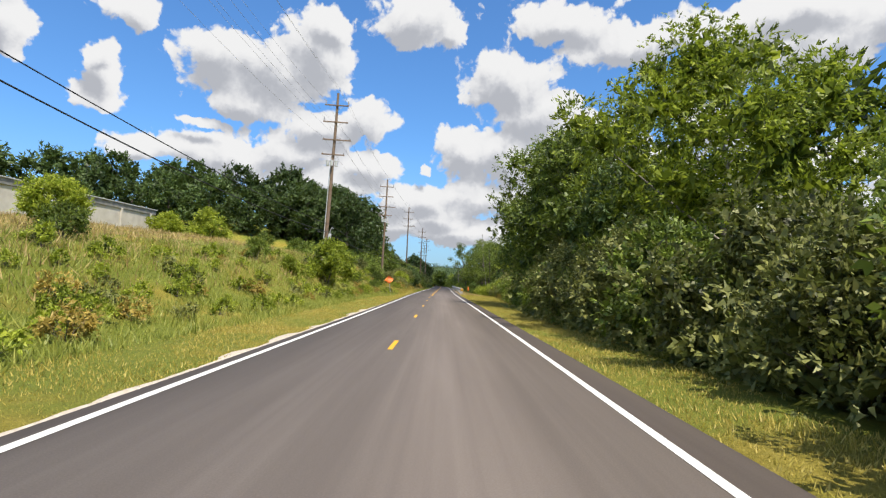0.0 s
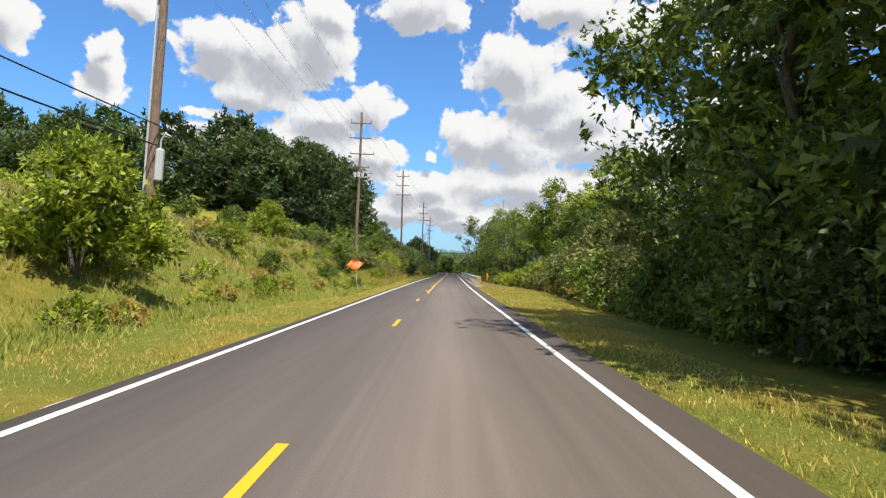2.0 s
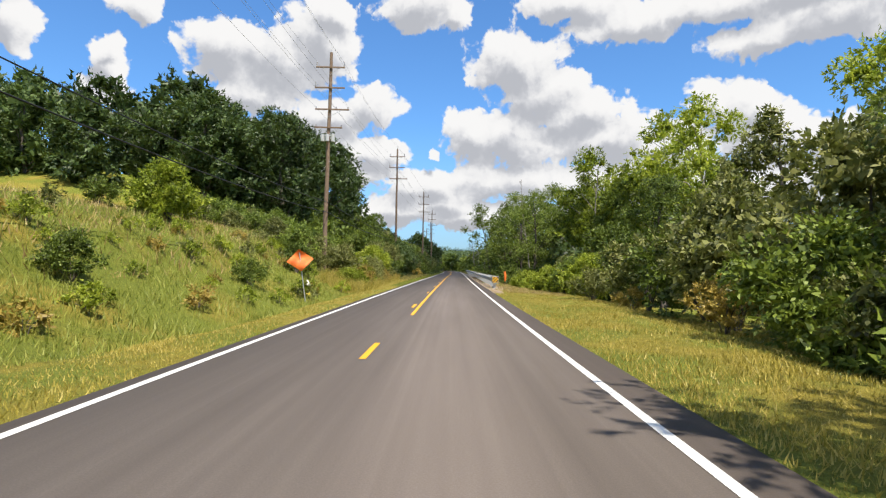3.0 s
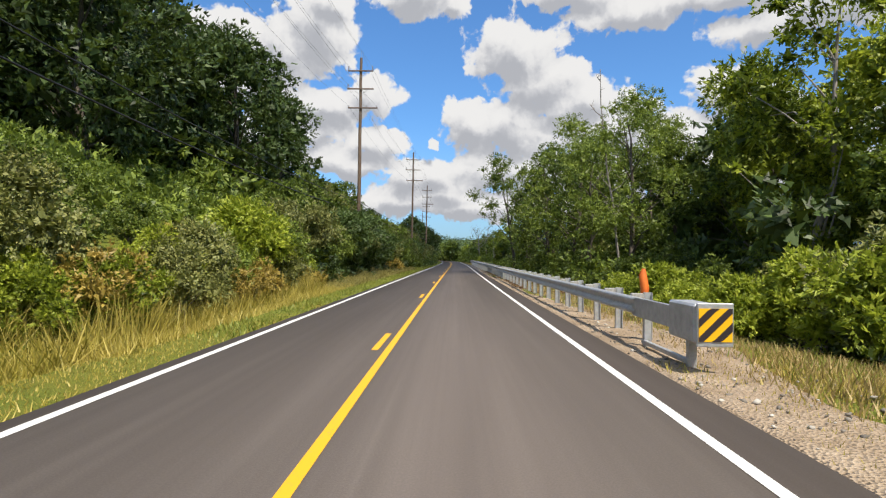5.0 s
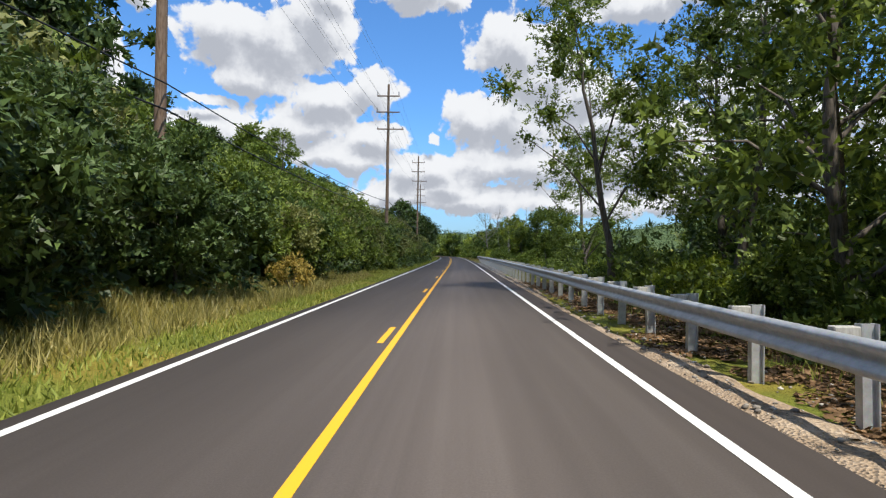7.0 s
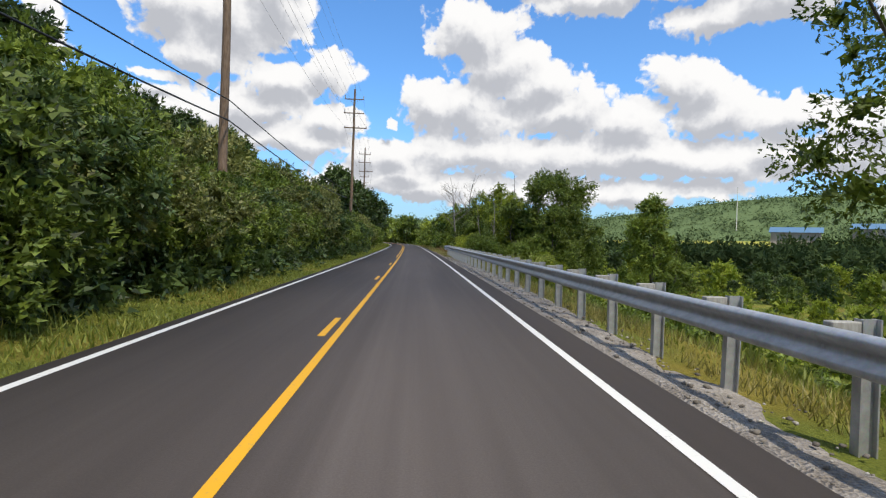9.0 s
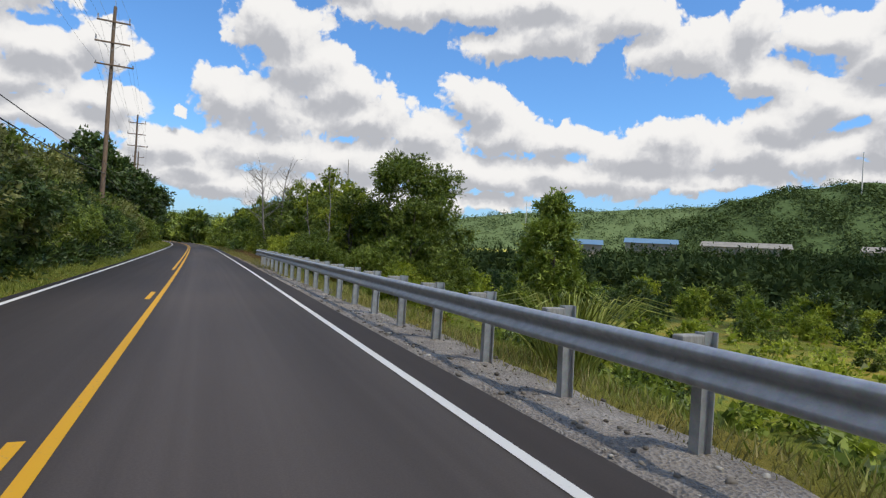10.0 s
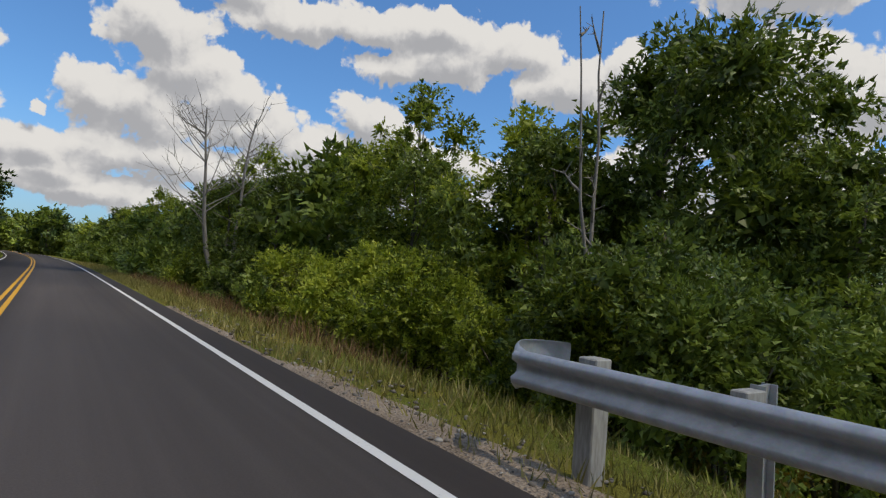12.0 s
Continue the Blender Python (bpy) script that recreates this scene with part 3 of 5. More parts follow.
SHRUB_O = [make_shrub("shrub", 3.6, 2.4, 8500, 0.10, LEAF_OLIVE, 71 + i, "olive green small-leaved roadside shrub", clumps=28, light=False) for i in range(2)]
SHRUB_B = [make_shrub("shrub", 2.6, 1.9, 11000, 0.105, LEAF_BRIGHT, 81 + i, "bright green bushy sapling in the grass", clumps=28) for i in range(2)]
SHRUB_G = [make_shrub("shrub", 1.8, 1.3, 3600, 0.07, LEAF_GOLD, 85, "yellowing dry shrub at the verge", clumps=16)]
SHRUB_L = [make_shrub("shrub", 3.2, 2.3, 4600, 0.14, m, 87 + i, "green shrub on the slope", clumps=22) for i, m in enumerate((LEAF_MID, LEAF_MID))]
SHRUB_F = [make_shrub("tall_shrub", 5.6, 2.7, 18000, 0.095, LEAF_OLIVE, 93, "tall pale olive shrub with fine leaves", clumps=40)]
HAZEL = [make_tree("hazel_bush", 4.6, 2.5, 1.5, "hazel", 13000, 0.105, m, 95 + i, "spreading hazel bush that overhangs a dark hollow", clumps=26, trunk=0.07, limbs=9) for i, m in enumerate((LEAF_MID, LEAF_OAK, LEAF_OLIVE))]
WOOD = [make_tree("ash_tree", 15, 4.8, 2.6, "ash", 11500, 0.15, LEAF_MID, 98 + i, "dark leafy tree in the wood behind the rail", clumps=56, trunk=0.22, limbs=16) for i in range(2)]
SHRUB_M = [make_shrub("shrub", 3.2, 2.2, 8600, 0.105, m, 111 + i, "dense green shrub in the hedge", clumps=26, light=True) for i, m in enumerate((LEAF_MID, LEAF_MID, LEAF_OLIVE))]
SHRUB_N = [make_shrub("shrub", 3.2, 2.2, 16000, 0.075, m, 121 + i, "fine-leaved yellow-green shrub past the rail's end", clumps=30) for i, m in enumerate((LEAF_MID, LEAF_BRIGHT, LEAF_BRIGHT))]
WEED = [make_shrub("weed", 0.8, 0.6, 650, 0.07, m, 101 + i, "leafy green weed clump in the grass", clumps=9, light=True) for i, m in enumerate((LEAF_BRIGHT, LEAF_OLIVE, LEAF_GOLD))]
FAR = [make_tree("valley_tree", 7, 3.0, 0.5, "far", 1900, 0.42, m, 91 + i, "rounded green tree on the valley floor", clumps=24, trunk=0.15, limbs=4, light=True) for i, m in enumerate((LEAF_MID, LEAF_OAK, LEAF_OAK, LEAF_BRIGHT))]
for w in WEED:
    w["category"] = "weed"

R_ = random.Random(5)


def j(a):
    return R_.uniform(-a, a)


def row_of(protos, y0, y1, step, l, jl, s0, s1, group, sink=0.1):
    y = y0
    while y < y1:
        put(R_.choice(protos), cx(y) + l + j(jl), y + j(step * 0.25), R_.uniform(s0, s1), group=group, sink=sink)
        y += step


# right side, thicket close beside the verge
row_of(SHRUB_O + SHRUB, 3, 36, 2.4, 7.5, 0.4, 0.8, 1.15, "thicket along the verge")
row_of(SHRUB_O + SHRUB, 37, 50, 2.6, 9.6, 0.4, 0.8, 1.15, "thicket along the verge")
row_of(SHRUB_M, 4, 50, 3.6, 10.0, 0.6, 1.2, 1.5, "thicket along the verge")
row_of(ELM_L, 24, 62, 7.0, 17, 1.0, 0.75, 0.95, "trees behind the verge")
# the tree at y -4 is unseen, added behind the start for the light
for y, l, p, sc in [(22.5, 11.3, LOCUST[0], 0.92), (33, 12.0, OAK[0], .72), (15, 14.0, WOOD[1], 0.55), (9, 12.5, ELM[1], 0.66), (-4, 12, ELM_L[0], 0.7), (38.5, 9.0, SHRUB_F[0], 1.0), (33, 9.4, SHRUB_F[0], .8), (36, 13, WOOD[0], 0.95), (41, 11.4, ELM[0], 1.15), (45.5, 11.2, ELM[1], 1.2), (50, 11.6, ELM[2], 1.2), (43, 9.6, WOOD[1], .95), (47.5, 9.2, WOOD[0], 1.0), (52.5, 10.2, WOOD[1], .95), (64, 15, ELM[2], 0.9)]:
    put(p, cx(y) + l, y, sc, group="trees behind the verge")
row_of(SHRUB_O + SHRUB, 50, 67, 3.0, 9.8, 0.5, 0.9, 1.1, "thicket along the verge")
for y, l, p, sc in [(68, 12.2, SHRUB_O[0], 1.75), (73.5, 11.4, SHRUB_O[1], 1.45), (78, 12.5, SHRUB[0], 1.5), (83, 11.5, SHRUB_O[0], 1.2), (88, 12, SHRUB[1], 1.3), (101, 10.6, SHRUB_B[1], 1.1), (103.5, 9.8, SHRUB_B[0], .9), (99.5, 12.4, SHRUB_B[0], 1.3), (93, 11, SHRUB_B[0], 1.1), (97, 10.5, SHRUB[2], 0.9), (70.5, 9.6, SHRUB_G[0], 1.0), (80, 9.8, SHRUB_G[0], 0.7), (86, 9.3, SHRUB_O[1], 0.55)]:
    put(p, cx(y) + l, y, sc, group="thicket along the verge")
for y, l, p, sc in [(70, 17, ELM[1], .85), (79, 15.5, CEDAR[0], 0.95), (85, 16.5, CEDAR[0], .85), (76, 19, LOCUST[1], .85), (90, 15, ELM[0], .7), (118, 16.5, LOCUST[1], .95), (112.5, 15.6, LOCUST[1], 1.1), (106, 18.5, ELM[0], 1.1), (100, 21, LOCUST[1], 1.2), (107, 21, LOCUST[1], 1.3), (113, 23, LOCUST[0], 1.25), (117, 17, ELM[2], 1.0), (103, 24, ELM_L[0], 1.1)]:
    put(p, cx(y) + l, y, sc, group="trees behind the verge")
# right side, wood behind the guard rail
for y, l, p, sc in [(121, 19, CEDAR[0], 1.25), (124, 14.5, ELM[1], .9), (121, 10.8, THIN[1], .85), (127.5, 9.8, WOOD[0], .72), (132, 9.4, THIN[1], .9), (137.5, 9.2, WOOD[1], .85), (144.5, 10.0, THIN[1], .9), (141, 14, WOOD[0], 1.0), (148, 15.5, WOOD[1], .95), (124, 19, OAK_L[0], 1.0), (134, 15, THIN[1], 1.1), (138, 17, ELM[0], 1.0), (150, 12.5, THIN[1], 1.0), (158, 17, ELM_L[1], .8), (147, 21, OAK_L[1], .85), (133, 22, OAK_L[2], .9), (172, 11.6, THIN[1], 1.0)]:
    put(p, cx(y) + l, y, sc, group="trees behind the guard rail")
put(THIN[0], cx(148) + 7.6, 148, 0.95, turn=0, group="trees behind the guard rail")
row_of(SHRUB + SHRUB_B + SHRUB_B, 105, 160, 3.0, 9.0, 0.6, 0.6, 0.95, "bushes behind the guard rail")
row_of(SHRUB_M, 103, 168, 4.2, 11.5, 1.0, 0.9, 1.3, "bushes behind the guard rail")
# right side, past the end of the guard rail
put(MAPLE, 16.2, 226.5, 1.05)
put(ELM[2], 12.6, 229, 0.75)
put(ELM[1], 15.8, 222.3, 0.8)
put(SHRUB_N[0], 12.6, 221.0, 1.5, group="bushes past the rail")
put(SHRUB_N[1], 13.6, 219.0, 1.3, group="bushes past the rail")
put(SHRUB_G[0], 17.6, 222.5, 1.3, group="bushes past the rail")
put(SHRUB_G[0], 9.2, 221.2, 0.9, group="bushes past the rail")
put(SHRUB_O[0], 7.6, 236, 0.7, group="bushes past the rail")
put(POPLAR[0], 22.2, 213, 1.36)
put(POPLAR[0], 25.6, 216, 0.95)
row_of(SHRUB_N, 220.5, 237, 2.2, 8.4, 0.5, 0.85, 1.2, "bushes past the rail")
row_of(SHRUB_B + SHRUB_M, 237, 262, 2.3, 8.4, 0.5, 0.85, 1.15, "bushes past the rail")
row_of(ELM_L + LOCUST[1:], 231, 345, 4.6, 13.0, 1.2, 0.66, 0.85, "trees past the rail")
row_of(ELM_L, 236, 345, 7.0, 19, 2.0, 0.6, 0.85, "trees past the rail")
for y, l, p, sc in [(233, 11.5, ELM[0], .68), (238, 13, LOCUST[1], .72), (246, 10.5, ELM[1], .66), (253, 10, ELM[2], .66)]:
    put(p, cx(y) + l, y, sc, group="trees past the rail")

# left side, shrubs and weeds on the grass bank
for x, y, p, sc in [(-9.2, 50.6, SHRUB_B[0], 1.4), (-14.5, 24, SHRUB[0], 0.5), (-17.5, 28, SHRUB_B[1], 1.0), (-13.8, 82, SHRUB_B[0], 1.15), (-11, 66, SHRUB_B[1], .6), (-8.4, 79, SHRUB[0], .4), (-9.3, 68, SHRUB[2], .42), (-12, 40, SHRUB[1], .5), (-10.4, 43, SHRUB_B[0], .45), (-15, 84, SHRUB_B[1], .9), (-9.4, 90, SHRUB[1], .6), (-10.5, 94, SHRUB[2], .8), (-39, 82, SHRUB_B[1], 1.5), (-33.5, 83, SHRUB_B[0], 1.9), (-36, 88, SHRUB_B[0], 1.3)]:
    put(p, x, y, sc, group="shrubs on the bank")
for i in range(210):
    y = R_.uniform(6, 96)
    put(R_.choice(WEED + WEED[:1] * 3), cx(y) - R_.uniform(6.2, 13), y, R_.uniform(0.5, 1.15), sink=0.05, group="weeds on the bank")
# left side, hedge of shrubs on the slope
row_of(SHRUB_G + SHRUB_B, 97.5, 107, 1.9, -6.8, 0.7, 0.5, 0.8, "weeds and low bushes by the verge")
row_of(SHRUB + SHRUB_O + SHRUB_B + SHRUB, 107, 124, 2.6, -7.1, 0.5, 0.6, 0.95, "hedge of shrubs beside the road", 0.25)
row_of(HAZEL + SHRUB_O + HAZEL, 119, 170, 2.3, -6.9, 0.7, 0.62, 1.1, "hazel bushes that overhang the verge", 0.25)
row_of(HAZEL + SHRUB_M[:1], 171, 198, 2.2, -5.9, 0.4, 0.7, 1.0, "hazel bushes that overhang the verge", 0.25)
row_of([HAZEL[1], HAZEL[0]], 199, 232, 2.2, -5.7, 0.4, 0.7, 1.0, "hazel bushes that overhang the verge", 0.25)
row_of(SHRUB_M, 124, 150, 3.0, -9.2, 0.4, 1.0, 1.3, "hedge of shrubs beside the road", 0.25)
for l_, k_ in ((-9.4, 0.5), (-12.2, 0.55), (-15.5, 0.6), (-19.5, 0.7)):
    row_of(SHRUB_M, 97, 112, 3.0, l_, 0.8, k_ * .9, k_ * 1.15, "bushes on the hillside")
row_of(SHRUB_M, 150, 172, 2.7, -6.9, 0.4, 1.05, 1.4, "hedge of shrubs beside the road", 0.3)
row_of(SHRUB_M, 172, 262, 2.7, -6.5, 0.4, 1.05, 1.4, "hedge of shrubs beside the road", 0.3)
row_of(SHRUB_M, 125, 240, 3.4, -10.5, 0.8, 1.2, 1.75, "hedge of shrubs beside the road")


def undergrowth(name, y0, y1, l0, l1, h0, h1, clumps, count, size, mat, seed, label):
    """Closed brush too far off to pick apart: clumps of leaves over a strip of ground; one stuff object."""
    rng = np.random.default_rng(seed)
    y, l = rng.uniform(y0, y1, clumps), rng.uniform(l0, l1, clumps)
    x = np.interp(y, ROAD_Y, ROAD_X) + l
    h = rng.uniform(h0, h1, clumps)
    z = height(x, y) + h * rng.uniform(0.1, 1.0, clumps)
    v, f = leaves(np.stack([x, y, z], -1), rng.uniform(0.5, 1.5, clumps), count, size, rng, 0.8, 0.5, True)
    return tagged(new(name, mesh_from(name, v, f, [mat])), label, "brush", kind="stuff")


undergrowth("hillside_brush", 128, 345, -27, -12.5, 2.0, 5.0, 850, 70000, 0.33, LEAF_MID, 21, "closed green brush covering the hillside")
undergrowth("thicket_brush", 2, 37, 6.4, 9.5, 0.1, 1.6, 240, 46000, 0.12, LEAF_OLIVE, 41, "dark low brush at the foot of the thicket")
undergrowth("thicket_brush", 37, 68, 8.7, 11.5, 0.1, 1.4, 210, 32000, 0.12, LEAF_MID, 42, "dark low brush at the foot of the thicket")
undergrowth("rail_brush", 118, 172, 7.2, 12, 0.1, 2.2, 300, 60000, 0.13, LEAF_MID, 43, "low dark brush behind the guard rail")
undergrowth("bank_brush", 103, 130, -27, -11.5, 0.2, 1.5, 420, 46000, 0.2, LEAF_MID, 45, "low green brush at the foot of the oak wood")
undergrowth("roadside_brush", 260, 350, -9.5, -5.6, 1.0, 4.5, 170, 22000, 0.3, LEAF_MID, 22, "dense green brush along the distant road")
undergrowth("roadside_brush", 258, 350, 6.2, 11, 1.0, 5.0, 170, 22000, 0.3, LEAF_MID, 23, "dense green brush along the distant road")
undergrowth("wood_brush", 104, 172, 12, 28, 0.5, 6.0, 420, 50000, 0.3, LEAF_OAK, 24, "dark brush inside the wood")
undergrowth("valley_scrub", 175, 300, 24, 120, 0.3, 1.8, 700, 42000, 0.3, LEAF_BRIGHT, 26, "yellow-green scrub over the valley meadow")
# dark-leaved brush added as the shade in the hollow under the hazels
undergrowth("hedge_brush", 170, 235, -7.0, -4.5, 0.0, 0.8, 330, 60000, 0.14, LEAF_OAK, 44, "low dark brush standing in for the shade below the hazel bushes")
undergrowth("hedge_brush", 117, 215, -9.5, -5.9, 0.1, 1.1, 640, 120000, 0.15, LEAF_OAK, 27, "low dark brush standing in for the shade below the hazel bushes")
undergrowth("slope_brush", 168, 226, 13, 30, 0.3, 2.0, 130, 16000, 0.22, LEAF_MID, 25, "green brush on the falling slope")
for y, l, p, sc in [(109, -5.6, SHRUB_G[0], 0.9), (101, -6.2, SHRUB_G[0], 1.1), (105.5, -6.3, SHRUB_O[0], 0.7), (107, -5.4, SHRUB_G[0], 0.8), (111.5, -5.9, SHRUB_O[1], 0.55), (114, -5.4, SHRUB_G[0], 0.7), (146, -4.8, SHRUB_G[0], 0.8), (104, -6.0, SHRUB_O[1], 0.6), (111, -7.2, SHRUB_B[1], 1.15), (101, -8.0, SHRUB_O[0], .8), (103, -9.2, SHRUB[1], .6), (105.5, -11.2, SHRUB[0], .7), (100, -7.2, SHRUB_B[0], .5), (98, -9.5, SHRUB_O[1], .7)]:
    put(p, cx(y) + l, y, sc, group="hedge of shrubs beside the road")
for x, y, sc in [(-19, 119, .95), (-27, 116, .95), (-24, 131, 1.15), (-19, 140, 1.1), (-26, 142, 1.2), (-19.5, 152, .95)]:
    put(R_.choice(OAK), x, y, sc, group="oak wood on the hillside")
for k in range(13):
    x = -24 - 7.2 * k
    put(R_.choice(OAK_L), x + j(1.5), 118 - 2.2 * k + j(2), R_.uniform(.65, .85), sink=0.8, group="oak wood on the hillside")
    put(R_.choice(OAK_L), x + j(2), 132 - 2.0 * k + j(3), R_.uniform(.82, .98) + 0.022 * k, sink=0.8, group="oak wood on the hillside")
row_of(OAK_L, 126, 165, 8, -33, 2, 1.0, 1.2, "oak wood on the hillside")
for x, y, p, sc in [(-17, 110, SHRUB_L[0], .8), (-21, 108, SHRUB_L[1], .8), (-26, 106, SHRUB_L[0], .9), (-32, 105, SHRUB_L[1], .9), (-17.3, 182, ELM[0], .72), (-18, 176, ELM_L[0], .6)]:
    put(p, x, y, sc, group="trees on the hillside")
row_of(ELM_L + OAK_L[:1], 165, 345, 8, -22, 2, .38, .52, "trees on the hillside")
for y, l, sc in [(282, -8.6, .75), (296, -8.4, .8), (310, -8.6, .8), (326, -8.2, .85), (262, -12, .78), (270, -11, .7), (277, -13, .85), (286, -11.5, .8), (294, -12, .8)]:
    put(R_.choice(OAK_L), cx(y) + l, y, sc, group="trees on the hillside")
row_of(OAK_L, 160, 345, 10, -32, 3, .5, .7, "trees on the hillside")

# valley floor: scattered bushes near by, then closed belts of trees
for i in range(105):
    u = R_.random() ** 0.7
    d, az = 26 + 95 * u, math.radians(R_.uniform(28, 88))
    x, y = 4 + d * math.sin(az), 185 + d * math.cos(az)
    if x > 24:
        put(R_.choice(FAR + SHRUB_L), x, y, R_.uniform(.25, .6), group="bushes on the valley floor", sink=0.3)
for i in range(70):
    d, az = R_.uniform(84, 122), math.radians(16 + 78 * (i + R_.random()) / 70)
    put(R_.choice(FAR[:3] if i % 4 else FAR[3:]), 4 + d * math.sin(az), 185 + d * math.cos(az), R_.uniform(.55, 1.0), group="tree belt in the valley", sink=0.5)


def belt(d0, d1, trees, tall, mat, seed):
    """A closed belt of far trees across the valley; each tree is a heap of a few clumps."""
    rng = np.random.default_rng(seed)
    d, az = rng.uniform(d0, d1, trees), np.radians(rng.uniform(10, 98, trees))
    x, y = 4 + d * np.sin(az), 185 + d * np.cos(az)
    h = tall * rng.uniform(0.6, 1.15, trees)
    C, Rr = [], []
    for k in range(6):
        up = (k + 0.8) / 6
        wide = h * 0.4 * math.sin(math.pi * (0.15 + 0.75 * up))
        C.append(np.stack([x + rng.normal(size=trees) * wide * .7, y + rng.normal(size=trees) * wide * .7, height(x, y) + h * up * 0.9], -1))
        Rr.append(wide * rng.uniform(0.7, 1.2, trees))
    v, f = leaves(np.concatenate(C), np.concatenate(Rr), trees * 150, 1.1, rng, 0.9, 0.5, True, spray=4)
    tagged(new("valley_wood", mesh_from("valley_wood", v, f, [mat])), "closed belt of dark green trees across the valley", "wood", kind="stuff")


belt(126, 175, 260, 8.5, LEAF_BELT, 61)
belt(178, 240, 360, 9.5, LEAF_BELT, 62)
belt(243, 318, 420, 9.5, LEAF_BELT, 63)
# trees that close the view along the road
for i in range(26):
    y = 350 + R_.uniform(0, 60)
    put(R_.choice(FAR), cx(y) + R_.uniform(-45, 60), y, R_.uniform(1.1, 1.7), group="trees at the far bend", sink=0.5)


def dead_tree(x, y, top, spread, seed, lean=(0, 0), twigs=14, girth=0.13):
    rng = np.random.default_rng(seed)
    root = tagged(new("dead_tree"), "bare grey dead tree standing among bushes", "tree")
    z0 = hz(x, y)
    h = top - z0
    root.matrix_basis = pose(x, y, z0)
    zs = np.linspace(-0.3, h, 8)
    pts = np.stack([lean[0] * zs / h + np.cumsum(rng.normal(size=8)) * 0.11, lean[1] * zs / h + np.cumsum(rng.normal(size=8)) * 0.03, zs], -1)
    v, f = tube(pts, np.linspace(girth, girth * 0.2, 8), 7)
    child("trunk", mesh_from("trunk", v, f, [BARK_PALE], True), root)
    for i in range(twigs):
        t = rng.uniform(0.35, 0.95)
        b = np.array([np.interp(t * h, zs, pts[:, 0]), np.interp(t * h, zs, pts[:, 1]), t * h])
        a = rng.uniform(0, 6.28)
        ln = spread * rng.uniform(0.4, 1.0) * (1.2 - 0.6 * t)
        e = b + np.array([math.cos(a) * ln, math.sin(a) * ln * 0.6, ln * rng.uniform(0.6, 1.2)])
        m = (b + e) / 2 + np.array([0, 0, -0.1 * ln])
        bits = [tube([b, m, e], [0.035, 0.022, 0.006], 5)]
        for k in range(4):
            q = b + (e - b) * rng.uniform(0.4, 0.95)
            bits.append(tube([q, q + rng.normal(size=3) * 0.28 * ln * np.array([1, 1, .6]) + np.array([0, 0, .25 * ln])], [0.014, 0.004], 4))
        v, f = join(bits)
        child("branch", mesh_from("branch", v, f, [BARK_PALE], True), root)
    return root


dead_tree(9.7, 224.5, 7.3, 0.9, 3, (0.3, 0), 7, 0.07)
dead_tree(8.2, 223.2, 6.3, 0.5, 4, (-0.5, 0), 4, 0.05)
dead_tree(14.6, 240, 10.6, 0.8, 5, (0.2, 0), 6)
dead_tree(8.0, 250.5, 10.0, 4.2, 6, (-1.6, 0), 26, 0.17)
dead_tree(9.2, 252, 10.3, 3.8, 7, (1.0, 0), 26, 0.17)
put(SHRUB_N[0], 8.3, 222.2, 1.15, group="bushes past the rail")
dead_tree(cx(122) + 11.0, 122, 12.4, 1.6, 8, (-0.9, 0), 12, 0.09)

# ---------------------------------------------------------------- grass


def grass(name, y0, y1, l0, l1, count, h0, h1, width, mat, seed, label):
    """Single blades over a strip beside the road; one stuff object."""
    rng = np.random.default_rng(seed)
    y = rng.uniform(y0, y1, count)
    l = rng.uniform(l0, l1, count)
    patch = 0.5 + 0.5 * np.sin(y * 0.9 + 2 * np.sin(l * 1.3)) * np.cos(l * 1.1 + np.sin(y * 0.37))
    x = np.interp(y, ROAD_Y, ROAD_X) + l
    z = height(x, y) - 0.02
    h = (h0 + (h1 - h0) * rng.uniform(0, 1, count)) * (0.45 + 0.75 * patch)
    a = rng.uniform(0, 2 * math.pi, count)
    w = width * rng.uniform(0.6, 1.4, count)
    dx, dy = np.cos(a) * w, np.sin(a) * w
    tip = rng.normal(size=(count, 2)) * h[:, None] * 0.4
    V = np.stack([np.stack([x - dx, y - dy, z], -1), np.stack([x + dx, y + dy, z], -1), np.stack([x + tip[:, 0], y + tip[:, 1], z + h], -1)], 1)
    ob = new(name, mesh_from(name, V.reshape(-1, 3), np.arange(count * 3).reshape(-1, 3), [mat]))
    return tagged(ob, label, "grass", kind="stuff")


GRASS_DRY = leaf_material("grass_dry", (0.18, 0.15, 0.025), (0.32, 0.265, 0.045), (0.47, 0.37, 0.10), 0.25)
GRASS_GREEN = leaf_material("grass_green", (0.10, 0.13, 0.02), (0.19, 0.22, 0.035), (0.32, 0.32, 0.07), 0.3)
LITTER = leaf_material("leaf_litter", (0.05, 0.028, 0.014), (0.12, 0.068, 0.032), (0.24, 0.15, 0.08), 0.05, 0.8, 0.15)
GRASS_STRAW = leaf_material("grass_straw", (0.12, 0.11, 0.03), (0.24, 0.21, 0.06), (0.40, 0.33, 0.13), 0.2)
GRASS_TAN = leaf_material("grass_tan", (0.22, 0.15, 0.06), (0.36, 0.26, 0.10), (0.52, 0.40, 0.18), 0.2)
grass("verge_grass", 2, 100, -5.4, -2.95, 55000, 0.04, 0.12, 0.011, GRASS_DRY, 1, "short mown yellow-green verge grass")
grass("bank_grass", 2, 100, -15, -5.2, 90000, 0.1, 0.38, 0.015, GRASS_GREEN, 2, "tall green grass on the roadside bank")
grass("seeding_grass", 2, 104, -40, -9, 42000, 0.2, 0.55, 0.022, GRASS_TAN, 3, "tall tan seeding grass along the bank's top")
